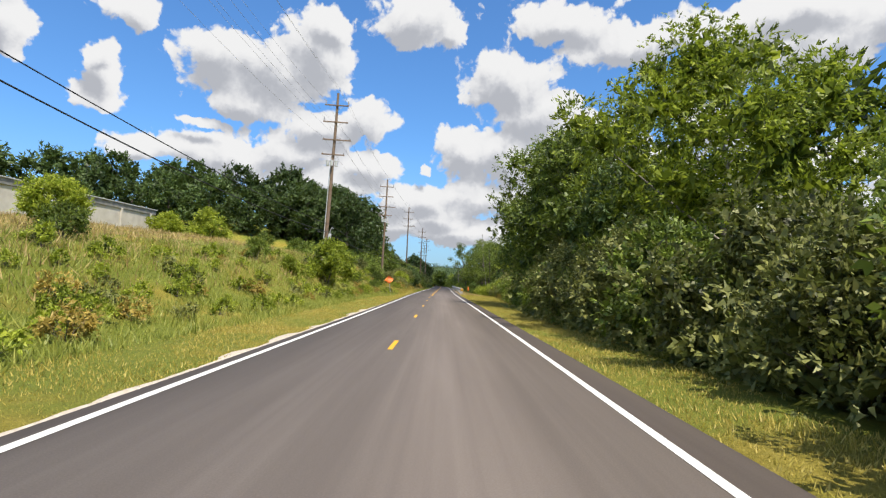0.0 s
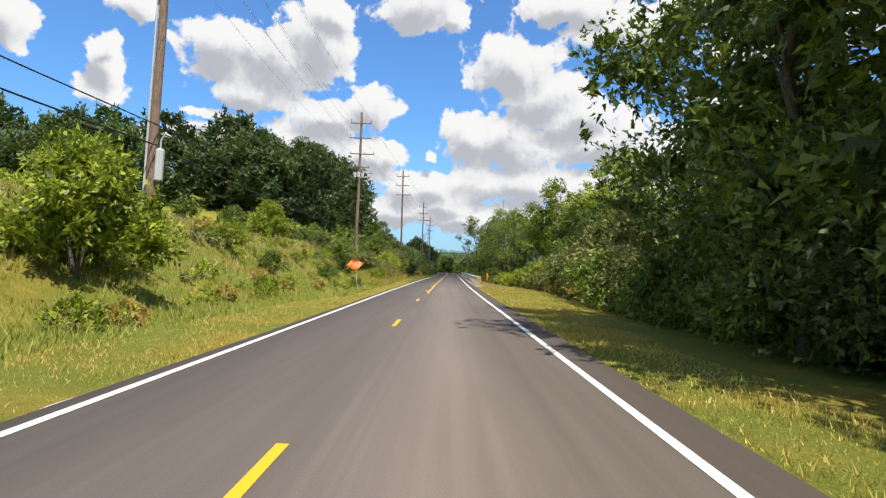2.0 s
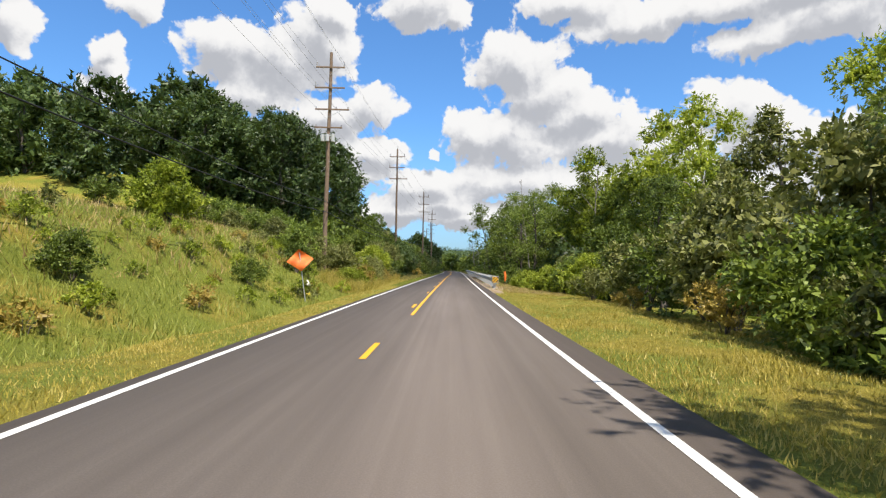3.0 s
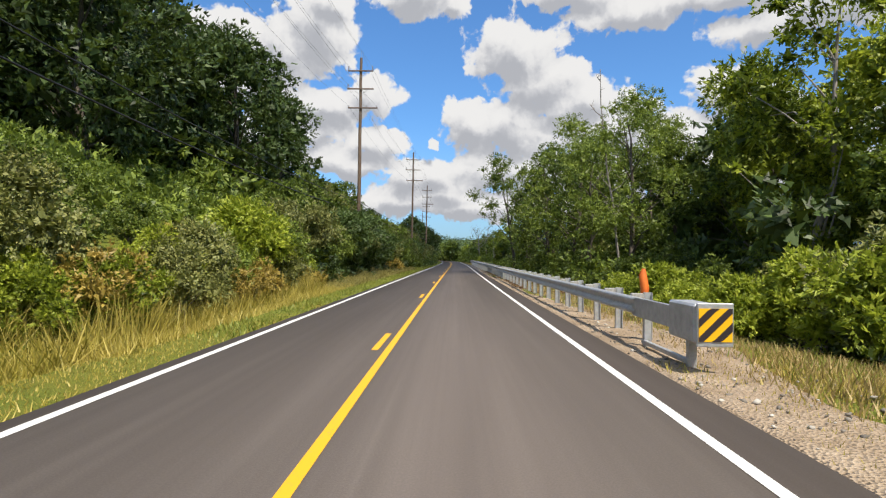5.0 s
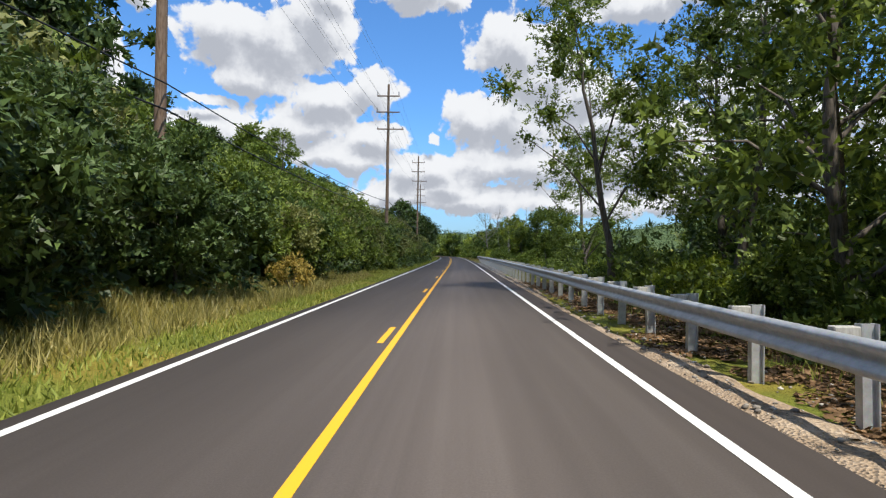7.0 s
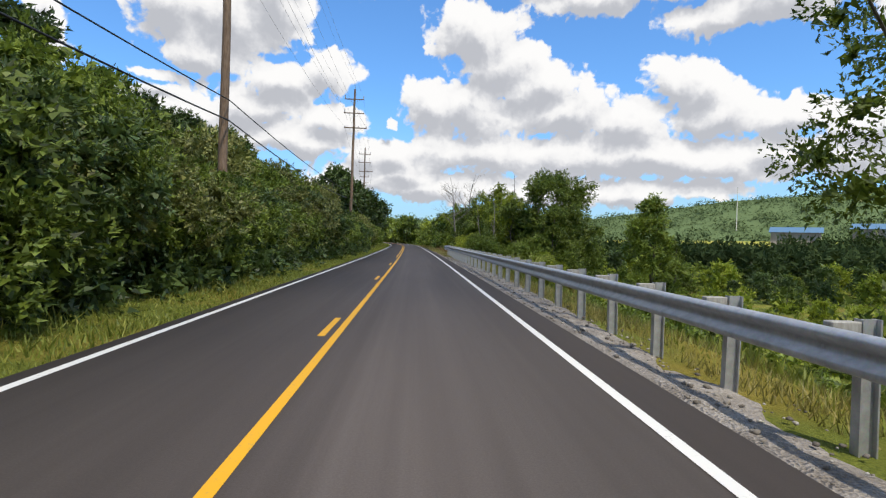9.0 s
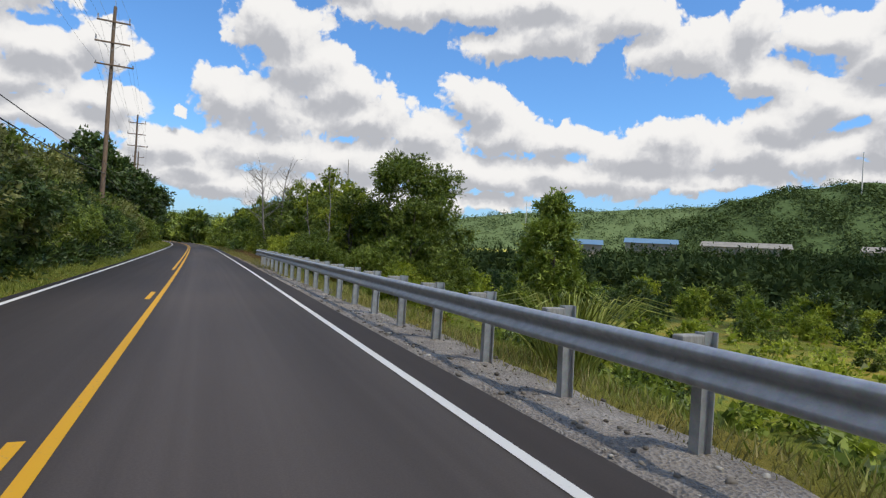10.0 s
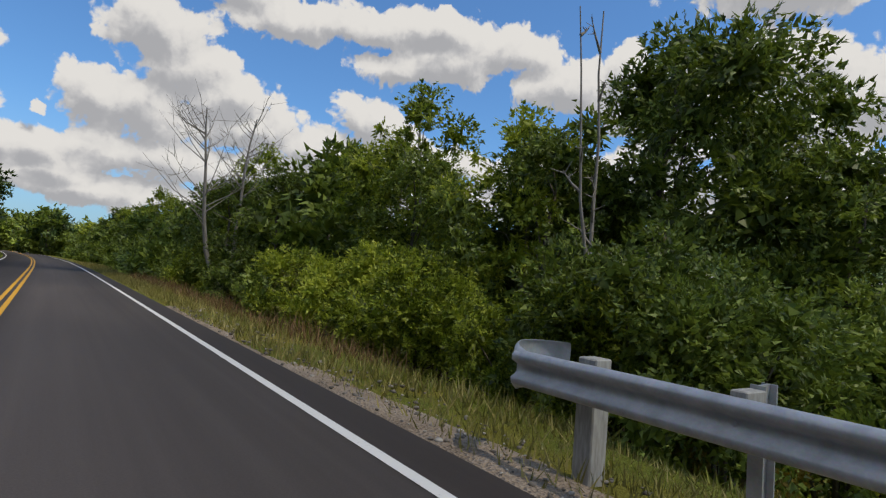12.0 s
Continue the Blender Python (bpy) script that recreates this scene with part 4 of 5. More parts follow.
grass("verge_grass", 2, 62, 3.95, 6.2, 38000, 0.04, 0.14, 0.011, GRASS_DRY, 4, "short yellow-green verge grass")
grass("verge_grass", 58, 98, 3.95, 11, 45000, 0.05, 0.17, 0.012, GRASS_DRY, 5, "mown dry verge grass beside the thicket")
grass("verge_grass", 100, 330, -4.0, -2.95, 36000, 0.06, 0.18, 0.02, GRASS_GREEN, 6, "narrow mown strip of verge grass")
grass("tall_weeds", 92, 114, -8.2, -4.6, 15000, 0.25, 1.1, 0.014, GRASS_DRY, 30, "tall golden weeds on the foot of the slope")
grass("weedy_grass", 116, 160, -6.2, -3.9, 26000, 0.1, 0.5, 0.011, GRASS_STRAW, 33, "tall olive-tan weeds below the hazel bushes")
grass("weedy_grass", 98, 118, -5.9, -3.9, 12000, 0.08, 0.36, 0.011, GRASS_DRY, 7, "tall dry weedy grass below the shrubs")
grass("straw_grass", 90, 128, 4.9, 9.0, 26000, 0.05, 0.28, 0.014, GRASS_TAN, 18, "sparse dry straw behind the guard rail")
grass("shade_grass", 150, 330, -7.0, -3.9, 26000, 0.1, 0.35, 0.018, GRASS_GREEN, 17, "short olive grass below the shrubs")
grass("rail_straw", 158, 222, 4.9, 8.5, 46000, 0.05, 0.28, 0.010, GRASS_STRAW, 28, "dry olive-tan grass behind the guard rail")
grass("rusty_weeds", 226, 262, 5.4, 6.9, 4500, 0.2, 0.7, 0.012, LITTER, 29, "rust-brown dry weeds below the bushes")
grass("rail_grass", 97, 235, 5.4, 9.0, 26000, 0.06, 0.3, 0.014, GRASS_GREEN, 8, "thin grass and weeds behind the guard rail")
grass("slope_grass", 160, 225, 6.5, 22, 30000, 0.15, 0.5, 0.035, GRASS_GREEN, 9, "rough green grass on the slope")
grass("verge_grass", 214, 300, 4.05, 6.6, 24000, 0.08, 0.36, 0.014, GRASS_STRAW, 10, "patchy grass on the gravel verge")

# tall arching ornamental grass behind the rail
rng = np.random.default_rng(12)
root = tagged(new("reed_grass"), "tall arching clump of yellow-green reed grass", "grass")
bits_v, bits_f = [], []
for i in range(110):
    a, r = rng.uniform(0, 6.28), rng.uniform(0, 0.4)
    o = np.array([math.cos(a) * r, math.sin(a) * r, 0])
    d = np.array([math.cos(a), math.sin(a), 0]) * rng.uniform(0.2, 1.0)
    hh = rng.uniform(0.7, 1.3)
    v, f = tube([o, o + d * .35 + (0, 0, hh * .6), o + d * .8 + (0, 0, hh), o + d * 1.3 + (0, 0, hh * .92)], [0.016, 0.014, 0.01, 0.003], 3)
    bits_v.append(v)
    bits_f.append(f)
v, f = join(list(zip(bits_v, bits_f)))
child("blades", mesh_from("blade", v, f, [leaf_material("reed", (0.22, 0.25, 0.05), (0.36, 0.40, 0.09), (0.5, 0.5, 0.16), 0.3)]), root)
root.matrix_basis = pose(6.0, 188.0, hz(6.0, 188.0))

# ---------------------------------------------------------------- gravel beside the guard rail
gl_ = np.concatenate([[3.80, 3.86], np.arange(4.05, 7.2, 0.22)])
gy_ = np.arange(88, 236, 0.3)
Y, L = np.meshgrid(gy_, gl_, indexing="ij")
rng = np.random.default_rng(8)
ragged = np.interp(Y, np.arange(90, 240, 0.8), np.cumsum(rng.normal(size=188)) * 0.16 % 1.3 - 0.6)
reach = np.interp(Y, [88, 95, 100, 120, 152, 176, 205, 215, 236], [4.7, 5.3, 6.3, 4.75, 4.75, 5.35, 5.3, 4.8, 4.7])
edge = smoothstep(0, 1, (reach + 0.25 * np.sin(Y * 0.21) + 0.3 * ragged - L) / 0.6)
X = L + np.interp(Y, ROAD_Y, ROAD_X)
Z = height(X, Y) + 0.05 * edge - 0.1 * (1 - edge) + rng.normal(size=Y.shape) * 0.012 * edge
Z[:, 0] = -0.1
Z[:, 1] = -0.02
idx = np.arange(Y.size).reshape(Y.shape)
quads = np.stack([idx[:-1, :-1], idx[:-1, 1:], idx[1:, 1:], idx[1:, :-1]], -1).reshape(-1, 4)
tagged(new("gravel_shoulder", mesh_from("gravel_shoulder", np.stack([X, Y, Z], -1), quads, [M_GRAVEL])), "grey-brown broken gravel shoulder beneath the guard rail", "shoulder", kind="structure")

# loose stones on the gravel
rng = np.random.default_rng(31)
bm = bmesh.new()
bmesh.ops.create_icosphere(bm, subdivisions=1, radius=1.0)
base_v = np.array([v_.co[:] for v_ in bm.verts])
base_f = np.array([[v_.index for v_ in f_.verts] for f_ in bm.faces])
bm.free()
count = 4200
sy_ = rng.uniform(94, 236, count)
sl_ = 3.92 + np.where(sy_ < 165, 2.3, 1.3) * rng.beta(1.1, 1.7, count)
sx_ = np.interp(sy_, ROAD_Y, ROAD_X) + sl_
size_ = 0.012 + 0.035 * rng.uniform(0, 1, count) ** 3
V = base_v[None] * (1 + 0.25 * rng.normal(size=(count, len(base_v), 1))) * size_[:, None, None] * np.array([1, 1, .6]) + np.stack([sx_, sy_, height(sx_, sy_) + 0.055], -1)[:, None]
F = (base_f[None] + (np.arange(count) * len(base_v))[:, None, None]).reshape(-1, 3)
M_STONE, n = material("limestone_chip")
g = n.add("ShaderNodeNewGeometry")
finish(n, n.ramp(g.outputs["Random Per Island"], [(0.0, (0.10, 0.085, 0.07)), (0.7, (0.22, 0.195, 0.165)), (1.0, (0.48, 0.45, 0.40))]), 0.9)
tagged(new("loose_stones", mesh_from("loose_stones", V.reshape(-1, 3), F, [M_STONE])), "scattered brown and pale limestone chips on the shoulder", "stones", kind="stuff")

# fallen leaves on the shaded earth behind the rail
rng = np.random.default_rng(77)
ly_ = rng.uniform(116, 156, 420)
ll_ = rng.uniform(4.6, 8.5, 420)
lx_ = np.interp(ly_, ROAD_Y, ROAD_X) + ll_
v, f = leaves(np.stack([lx_, ly_, height(lx_, ly_) + 0.05], -1), np.full(420, 0.5), 90000, 0.085, rng, 0.06, 2.5, spray=1)
tagged(new("leaf_litter", mesh_from("leaf_litter", v, f, [LITTER])), "brown fallen leaves on the earth behind the rail", "leaf litter", kind="stuff")

# ---------------------------------------------------------------- far hills
def ridge(name, pts, dist, depth, mat, seed, count, size, label):
    """A wooded ridge: a solid hill mesh (azimuth, crest elevation in degrees) clothed in a canopy of small clumps."""
    rng = np.random.default_rng(seed)
    az = np.radians(np.arange(pts[0][0], pts[-1][0] + 0.01, 0.5))
    el = np.interp(np.degrees(az), [q[0] for q in pts], [q[1] for q in pts])
    crest = dist * np.tan(np.radians(el)) + 1.5 + np.cumsum(rng.normal(size=len(az))) * 0.15
    prof = [(-depth, -14, 0), (-depth * .6, 0, .45), (-depth * .25, 0, .85), (0, 0, 1.0), (depth, -14, 0)]
    V = [((dist + r) * math.sin(a) + 4, (dist + r) * math.cos(a) + 190, k * c + (1 - k) * -14) for a, c in zip(az, crest) for r, z, k in prof]
    m = len(prof)
    F = np.array([(i * m + q, (i + 1) * m + q, (i + 1) * m + q + 1, i * m + q + 1) for i in range(len(az) - 1) for q in range(m - 1)])
    root = tagged(new(name), label, "hill", kind="structure")
    child("slope", mesh_from("slope", V, F, [mat], True), root)
    a = rng.uniform(az[0], az[-1], count)
    q = rng.uniform(0, 1, count)
    r = -depth * (1 - q)
    c = np.interp(a, az, crest)
    k = np.interp(r, [p_[0] for p_ in prof], [p_[2] for p_ in prof])
    P = np.stack([(dist + r) * np.sin(a) + 4, (dist + r) * np.cos(a) + 190, k * c + (1 - k) * -14], -1)
    P[:, 2] += 3.5 * np.sin(a * 61) * np.sin(r * 0.07 + a * 23) + rng.uniform(-1, 1.2, count) * size * 0.4
    v, f = leaves(P, size * rng.uniform(0.6, 1.5, count), count * 8, size * .42, rng, 0.8, 0.9, True, spray=1)
    t = child("canopy", mesh_from("canopy", v, f, [mat]), root)
    t["kind"] = "stuff"
    return root


# ridges use the leaf colours with distance haze mixed in
ridge("far_ridge", [(-12, 2.2), (0, 2.0), (14, 2.0), (18, 2.4), (30, 4.2), (40, 4.9), (48, 5.4), (60, 5.2)], 900, 260, LEAF_FAR_HAZE, 2, 12000, 5, "long wooded ridge across the valley")
ridge("near_ridge", [(43, 2.0), (47, 4.4), (49.5, 5.8), (53, 6.7), (60, 7.5), (64, 7.3), (69, 8.0), (80, 8.3), (95, 7.0)], 520, 190, LEAF_HILL_HAZE, 3, 20000, 3.4, "steep wooded hill beyond the valley")

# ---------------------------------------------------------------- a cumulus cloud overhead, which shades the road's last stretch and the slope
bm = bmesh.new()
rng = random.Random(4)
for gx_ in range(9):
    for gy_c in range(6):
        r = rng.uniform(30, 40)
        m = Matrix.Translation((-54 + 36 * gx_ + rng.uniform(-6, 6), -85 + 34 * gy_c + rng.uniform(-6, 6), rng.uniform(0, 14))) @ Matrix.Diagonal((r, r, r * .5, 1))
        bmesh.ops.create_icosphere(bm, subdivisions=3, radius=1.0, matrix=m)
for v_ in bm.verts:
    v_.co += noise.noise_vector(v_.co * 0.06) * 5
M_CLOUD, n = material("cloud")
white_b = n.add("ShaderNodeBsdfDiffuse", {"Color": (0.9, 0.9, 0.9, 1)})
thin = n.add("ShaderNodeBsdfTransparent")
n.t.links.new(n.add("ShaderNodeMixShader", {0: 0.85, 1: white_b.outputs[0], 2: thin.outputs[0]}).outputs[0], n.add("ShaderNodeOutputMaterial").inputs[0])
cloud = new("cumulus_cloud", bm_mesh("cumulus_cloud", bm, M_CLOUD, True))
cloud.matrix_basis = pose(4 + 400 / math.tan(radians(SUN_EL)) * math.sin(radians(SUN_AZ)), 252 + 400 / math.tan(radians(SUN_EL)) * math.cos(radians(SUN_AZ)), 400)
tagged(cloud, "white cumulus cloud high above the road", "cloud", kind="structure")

# ---------------------------------------------------------------- utility poles and cables
# foot x, y; top x, z; number of crossarms
POLES = [(-12.3, 14, -11.8, 20.0), (-10.95, 57.4, -10.4, 20.2), (-9.8, 99.5, -9.5, 19.2), (-8.5, 143, -8.45, 20.3), (-6.75, 186, -6.6, 19.3), (-6.8, 234, -6.6, 19.8), (-9.2, 280, -9.1, 19.8), (-13.0, 325, -13.0, 20.0)]
M_METAL, n = material("grey_painted_metal")
finish(n, (0.42, 0.43, 0.44, 1), 0.5)


def insulator(parent, c, h=0.4, r=0.06):
    bm = bmesh.new()
    for k in range(4):
        bmesh.ops.create_cone(bm, cap_ends=True, segments=8, radius1=r, radius2=r * .6, depth=h / 4, matrix=Matrix.Translation((c[0], c[1], c[2] + h * (k + .5) / 4)))
    part("insulator", bm, M_INSUL, parent, "grey ribbed insulator")


pole_tops = []
for i, (x, y, tx, top) in enumerate(POLES):
    z0 = hz(x, y)
    hh = top - z0
    root = tagged(new("utility_pole"), "tall weathered wooden utility pole with crossarms", "utility pole", "utility poles")
    tilt = math.degrees(math.atan2(tx - x, hh))
    root.matrix_basis = pose(x, y, z0, 0, tilt, 0)
    zs = np.linspace(-0.6, hh, 9)
    v, f = tube([(0.02 * math.sin(q), 0.02 * math.cos(q * 1.3), q) for q in zs], np.interp(zs, [0, hh], [0.2, 0.12]), 12)
    child("pole", mesh_from("pole", v, f, [M_POLE], True), root)
    v, f = tube([(0, 0, hh - .1), (0, 0, hh + 0.7)], [0.02, 0.006], 6)
    child("lightning_rod", mesh_from("lightning_rod", v, f, [M_METAL]), root)
    full = i in (1, 2)
    for k, (dz, w, off) in enumerate([(1.3, 2.4, 0), (3.0, 2.5, 0), (4.8, 2.8, .25)] + ([(6.3, 2.3, 0)] if full else [])):
        bm = bmesh.new()
        add_box(bm, (off, -0.2, hh - dz), (w, 0.1, 0.12), 0.012)
        part("crossarm", bm, M_POLE, root)
        bm = bmesh.new()
        for sgn in (-1, 1):
            a_, b_ = Vector((off + sgn * w * .3, -0.2, hh - dz - .03)), Vector((0, -0.16, hh - dz - 0.6))
            d_ = b_ - a_
            add_box(bm, (a_ + b_) / 2, (0.035, 0.02, d_.length), rot=d_.to_track_quat("Z", "Y").to_matrix())
        part("brace", bm, M_METAL, root, "flat steel arm brace")
        ends = {0: (-1, 1), 1: (-1,), 2: (-1, .25, 1), 3: (-1, 1)}[k]
        for e in ends:
            insulator(root, (off + e * (w / 2 - .08), -0.2, hh - dz + .06), 0.42 if k < 2 else 0.16)
    if full:
        for sgn in (-1, 0, 1):
            bm = bmesh.new()
            bmesh.ops.create_cone(bm, cap_ends=True, segments=12, radius1=0.16, radius2=0.16, depth=0.55, matrix=Matrix.Translation((sgn * 0.42, -0.42 + .15 * abs(sgn), hh - 7.2)))
            part("fuse_cutout", bm, M_METAL, root, "grey metal switch canister")
        bm = bmesh.new()
        add_box(bm, (0, -0.3, hh - 7.0), (1.3, 0.08, 0.08), 0.01)
        part("bracket", bm, M_METAL, root)
    if i == 1:
        v, f = tube([(-0.24, -.05, 0.1), (-0.22, -.05, hh * .5), (-0.16, -.05, hh - 7.5)], [0.045] * 3, 8)
        child("conduit", mesh_from("conduit", v, f, [M_METAL], True), root, "pale metal cable conduit")
        bm = bmesh.new()
        add_box(bm, (0.34, -0.1, 3.0), (0.3, 0.24, 1.3), 0.06)
        part("equipment_box", bm, M_METAL, root, "pale grey cable cabinet")
        v, f = tube([(0.34, -.1, 3.6), (0.36, -.1, 4.0), (0.5, -.1, 4.25), (0.65, 0, 4.2)], [0.035] * 4, 8)
        child("pipe", mesh_from("pipe", v, f, [M_METAL], True), root, "bent pale conduit pipe")
    pole_tops.append((Vector((x, y, z0)), Vector((tx, y, top)), hh))


def span(a, b, sag, r, n=14):
    return tube([a.lerp(b, t) - Vector((0, 0, 4 * sag * t * (1 - t))) for t in np.linspace(0, 1, n)], [r] * n, 5)


def along(i, z, side):
    f_, t_, h_ = pole_tops[i]
    k = (z - f_.z) / (t_.z - f_.z)
    return f_.lerp(t_, k) + Vector((side, -0.2, 0))


TELE = [6.9, 6.1, 5.9, 5.8, 6.0, 6.2, 6.4, 6.4]
for lift, r, sag in ((0.0, 0.03, 0.5), (0.8, 0.024, 0.45)):
    for i in range(len(POLES) - 1):
        v, f = span(along(i, TELE[i] + lift, 0.25), along(i + 1, TELE[i + 1] + lift, 0.25), sag, r)
        tagged(new("telephone_cable", mesh_from("telephone_cable", v, f, [M_WIRE], True)), "thick black telephone cable strung between the poles", "cable", "cables")
for dz, side in ((0.9, -1.1), (0.9, 1.1), (2.6, -1.15), (4.6, -1.1), (4.6, 0.4), (4.6, 1.5), (-0.6, 0.0)):
    for i in range(len(POLES) - 1):
        v, f = span(along(i, POLES[i][3] - dz, side), along(i + 1, POLES[i + 1][3] - dz, side), 0.7, 0.008, 9)
        tagged(new("power_line", mesh_from("power_line", v, f, [M_INSUL], True)), "thin bare grey power line between the poles", "cable", "cables")
for t0 in (0.80, 0.90):
    a_, b_ = along(0, TELE[0], .25), along(1, TELE[1], .25)
    pts = [a_.lerp(b_, t) - Vector((0, 0, 4 * 0.9 * t * (1 - t) + .06)) for t in (t0, t0 + .012, t0 + .024)]
    v, f = tube(pts, [0.05, 0.08, 0.05], 8)
    tagged(new("cable_splice", mesh_from("cable_splice", v, f, [M_WIRE], True)), "black splice case on the telephone cable", "splice case")

# ---------------------------------------------------------------- guard rail
rail = tagged(new("guard_rail"), "galvanised steel W-beam guard rail on steel posts", "guard rail")
RAIL_L = 4.42


def rail_lift(y):
    return 0.14 + 0.08 * float(smoothstep(128, 166, y))


W_OUT = [(-0.01, 0.375), (-0.075, 0.40), (-0.085, 0.455), (-0.01, 0.50), (-0.005, 0.565), (-0.085, 0.61), (-0.085, 0.655), (-0.055, 0.685), (0.0, 0.692)]
W_PROF = W_OUT + [(a + 0.006, b) for a, b in reversed(W_OUT)]
Y0, Y1 = 99.9, 220.4
for a_ in np.arange(Y0, Y1, 3.81 * 2):
    ys = np.linspace(a_ - 0.12, min(a_ + 7.62 + .12, Y1), 9)
    v, f = sweep([(cx(y) + RAIL_L + 0.003 * (q % 2), y, rail_lift(y)) for q, y in enumerate(ys)], W_PROF)
    child("beam", mesh_from("beam", v, f, [M_STEEL]), rail)
pb = bmesh.new()
add_box(pb, (0.40, 0, 0.15), (0.014, 0.1, 1.24))
add_box(pb, (0.26, 0, 0.15), (0.014, 0.1, 1.24))
add_box(pb, (0.33, 0, 0.15), (0.13, 0.012, 1.24))
post_mesh = bm_mesh("post", pb, M_STEEL)
pb = bmesh.new()
add_box(pb, (0.13, 0, 0.55), (0.24, 0.11, 0.36), 0.008)
block_mesh = bm_mesh("blockout", pb, M_POLE)
M_BLOCK, n = material("weathered_block")
pos = n.add("ShaderNodeTexCoord").outputs["Object"]
finish(n, n.ramp(n.noise(n.vmath("MULTIPLY", pos, (8, 8, 1.5)), 4, 5), [(0.3, (0.24, 0.23, 0.21)), (0.7, (0.42, 0.41, 0.38))]), 0.9)
block_mesh.materials[0] = M_BLOCK
pb = bmesh.new()
bmesh.ops.create_cone(pb, cap_ends=True, segments=8, radius1=0.02, radius2=0.016, depth=0.02, matrix=Matrix.Translation((-0.012, 0, 0.53)) @ Matrix.Rotation(math.pi / 2, 4, "Y"))
bolt_mesh = bm_mesh("bolt", pb, M_STEEL)
for q, y in enumerate(np.arange(Y0 + 0.4, Y1 - 0.3, 1.905)):
    g = rail_lift(y)
    m = pose(cx(y) + RAIL_L + 0.01, y, g)
    child("post", post_mesh, rail, m=m @ pose(0, 0, -0.02, 0, R_.uniform(-1.5, 1.5), R_.uniform(-3, 3)))
    child("blockout", block_mesh, rail, "grey weathered spacer block", m=m)
    child("bolt", bolt_mesh, rail, m=m)
# near end: flattened feed, impact head with striped panel, strut
bm = bmesh.new()
add_box(bm, (RAIL_L - .03, 99.0, 0.66), (0.05, 1.9, 0.34), 0.01)
bmesh.ops.translate(bm, verts=bm.verts, vec=(cx(99.5), 0, 0))
part("feed_plate", bm, M_STEEL, rail, "flat grey steel feeder channel")
bm = bmesh.new()
add_box(bm, (cx(98) + RAIL_L + .06, 97.55, 0.66), (0.36, 0.9, 0.52), 0.03)
head = part("impact_head", bm, M_STEEL, rail, "boxed galvanised impact head")
bm = bmesh.new()
add_box(bm, (cx(98) + RAIL_L + .14, 97.06, 0.65), (0.48, 0.05, 0.58), 0.01)
part("end_plate", bm, M_STEEL, rail)
M_HAZ_Y, n = material("reflective_yellow")
finish(n, (0.80, 0.44, 0.01, 1), 0.45)
M_HAZ_K, n = material("sign_black")
finish(n, (0.03, 0.022, 0.025, 1), 0.5)
bm = bmesh.new()
px, pz, pw = cx(98) + RAIL_L + .14, 0.65, 0.44
add_box(bm, (px, 97.03, pz), (pw, 0.008, pw))
part("hazard_panel", bm, M_HAZ_Y, rail, "yellow reflective hazard panel with black diagonal stripes")
for k in (-1, 0, 1):
    bm = bmesh.new()
    h2 = pw / 2
    c0 = k * 0.24 - 0.06
    pts = []
    for s_ in np.linspace(-h2, h2, 9):
        for wgt in (c0, c0 + 0.12):
            pts.append((s_, max(-h2, min(h2, s_ + wgt))))
    vs = [bm.verts.new((px + a, 97.022, pz + b)) for a, b in pts]
    for q in range(8):
        quad = [vs[2 * q], vs[2 * q + 2], vs[2 * q + 3], vs[2 * q + 1]]
        if len({(round(v_.co.x, 4), round(v_.co.z, 4)) for v_ in quad}) >= 3:
            bm.faces.new(quad)
    part("stripe", bm, M_HAZ_K, rail, "black diagonal stripe")
for y in (97.7, 99.6):
    bm = bmesh.new()
    add_box(bm, (cx(y) + RAIL_L + .1, y, 0.2), (0.12, 0.1, 0.9), 0.005)
    part("post", bm, M_STEEL, rail)
bm = bmesh.new()
add_box(bm, (cx(99) + RAIL_L + .05, 98.65, 0.06), (0.07, 2.0, 0.07), 0.005)
part("strut", bm, M_STEEL, rail, "ground strut between the end posts")
# far end: the beam curls back round a timber post
bits = []
for t in np.linspace(0, 1, 15):
    ang = math.pi * 0.95 * t
    ox, oy = math.sin(ang), math.cos(ang)
    grow = min(1.0, t * 3)
    bits.append([(cx(220.4) + RAIL_L + 0.3 * (1 - oy) + a * (1 - 0.8 * grow) * oy, 220.3 + 0.3 * ox - a * (1 - 0.8 * grow) * ox, 0.535 + (b - 0.535) * (1 + 0.45 * grow) + rail_lift(218)) for a, b in W_PROF])
k = len(W_PROF)
v = np.array(bits).reshape(-1, 3)
f = np.array([(i * k + q, i * k + (q + 1) % k, (i + 1) * k + (q + 1) % k, (i + 1) * k + q) for i in range(14) for q in range(k)])
child("end_shoe", mesh_from("end_shoe", v, f, [M_STEEL]), rail, "curved flared rail end section")
bm = bmesh.new()
add_box(bm, (cx(219.8) + RAIL_L + .32, 219.8, 0.38), (0.2, 0.2, 1.1), 0.012)
part("end_post", bm, M_BLOCK, rail, "square weathered timber post")
# orange marker flag behind the rail
stake = tagged(new("marker_stake"), "tattered orange-red marker on a stake behind the rail", "marker")
stake.matrix_basis = pose(cx(104) + 5.9, 104, hz(cx(104) + 5.9, 104))
M_ORANGE, n = material("faded_orange")
pos = n.add("ShaderNodeTexCoord").outputs["Object"]
finish(n, n.ramp(n.noise(pos, 5, 4), [(0.3, (0.55, 0.10, 0.02)), (0.7, (0.8, 0.2, 0.03))]), 0.6)
v, f = tube([(0, 0, -.3), (0, 0, 0.7)], [0.025, 0.025], 6)
child("stake", mesh_from("stake", v, f, [M_POLE]), stake)
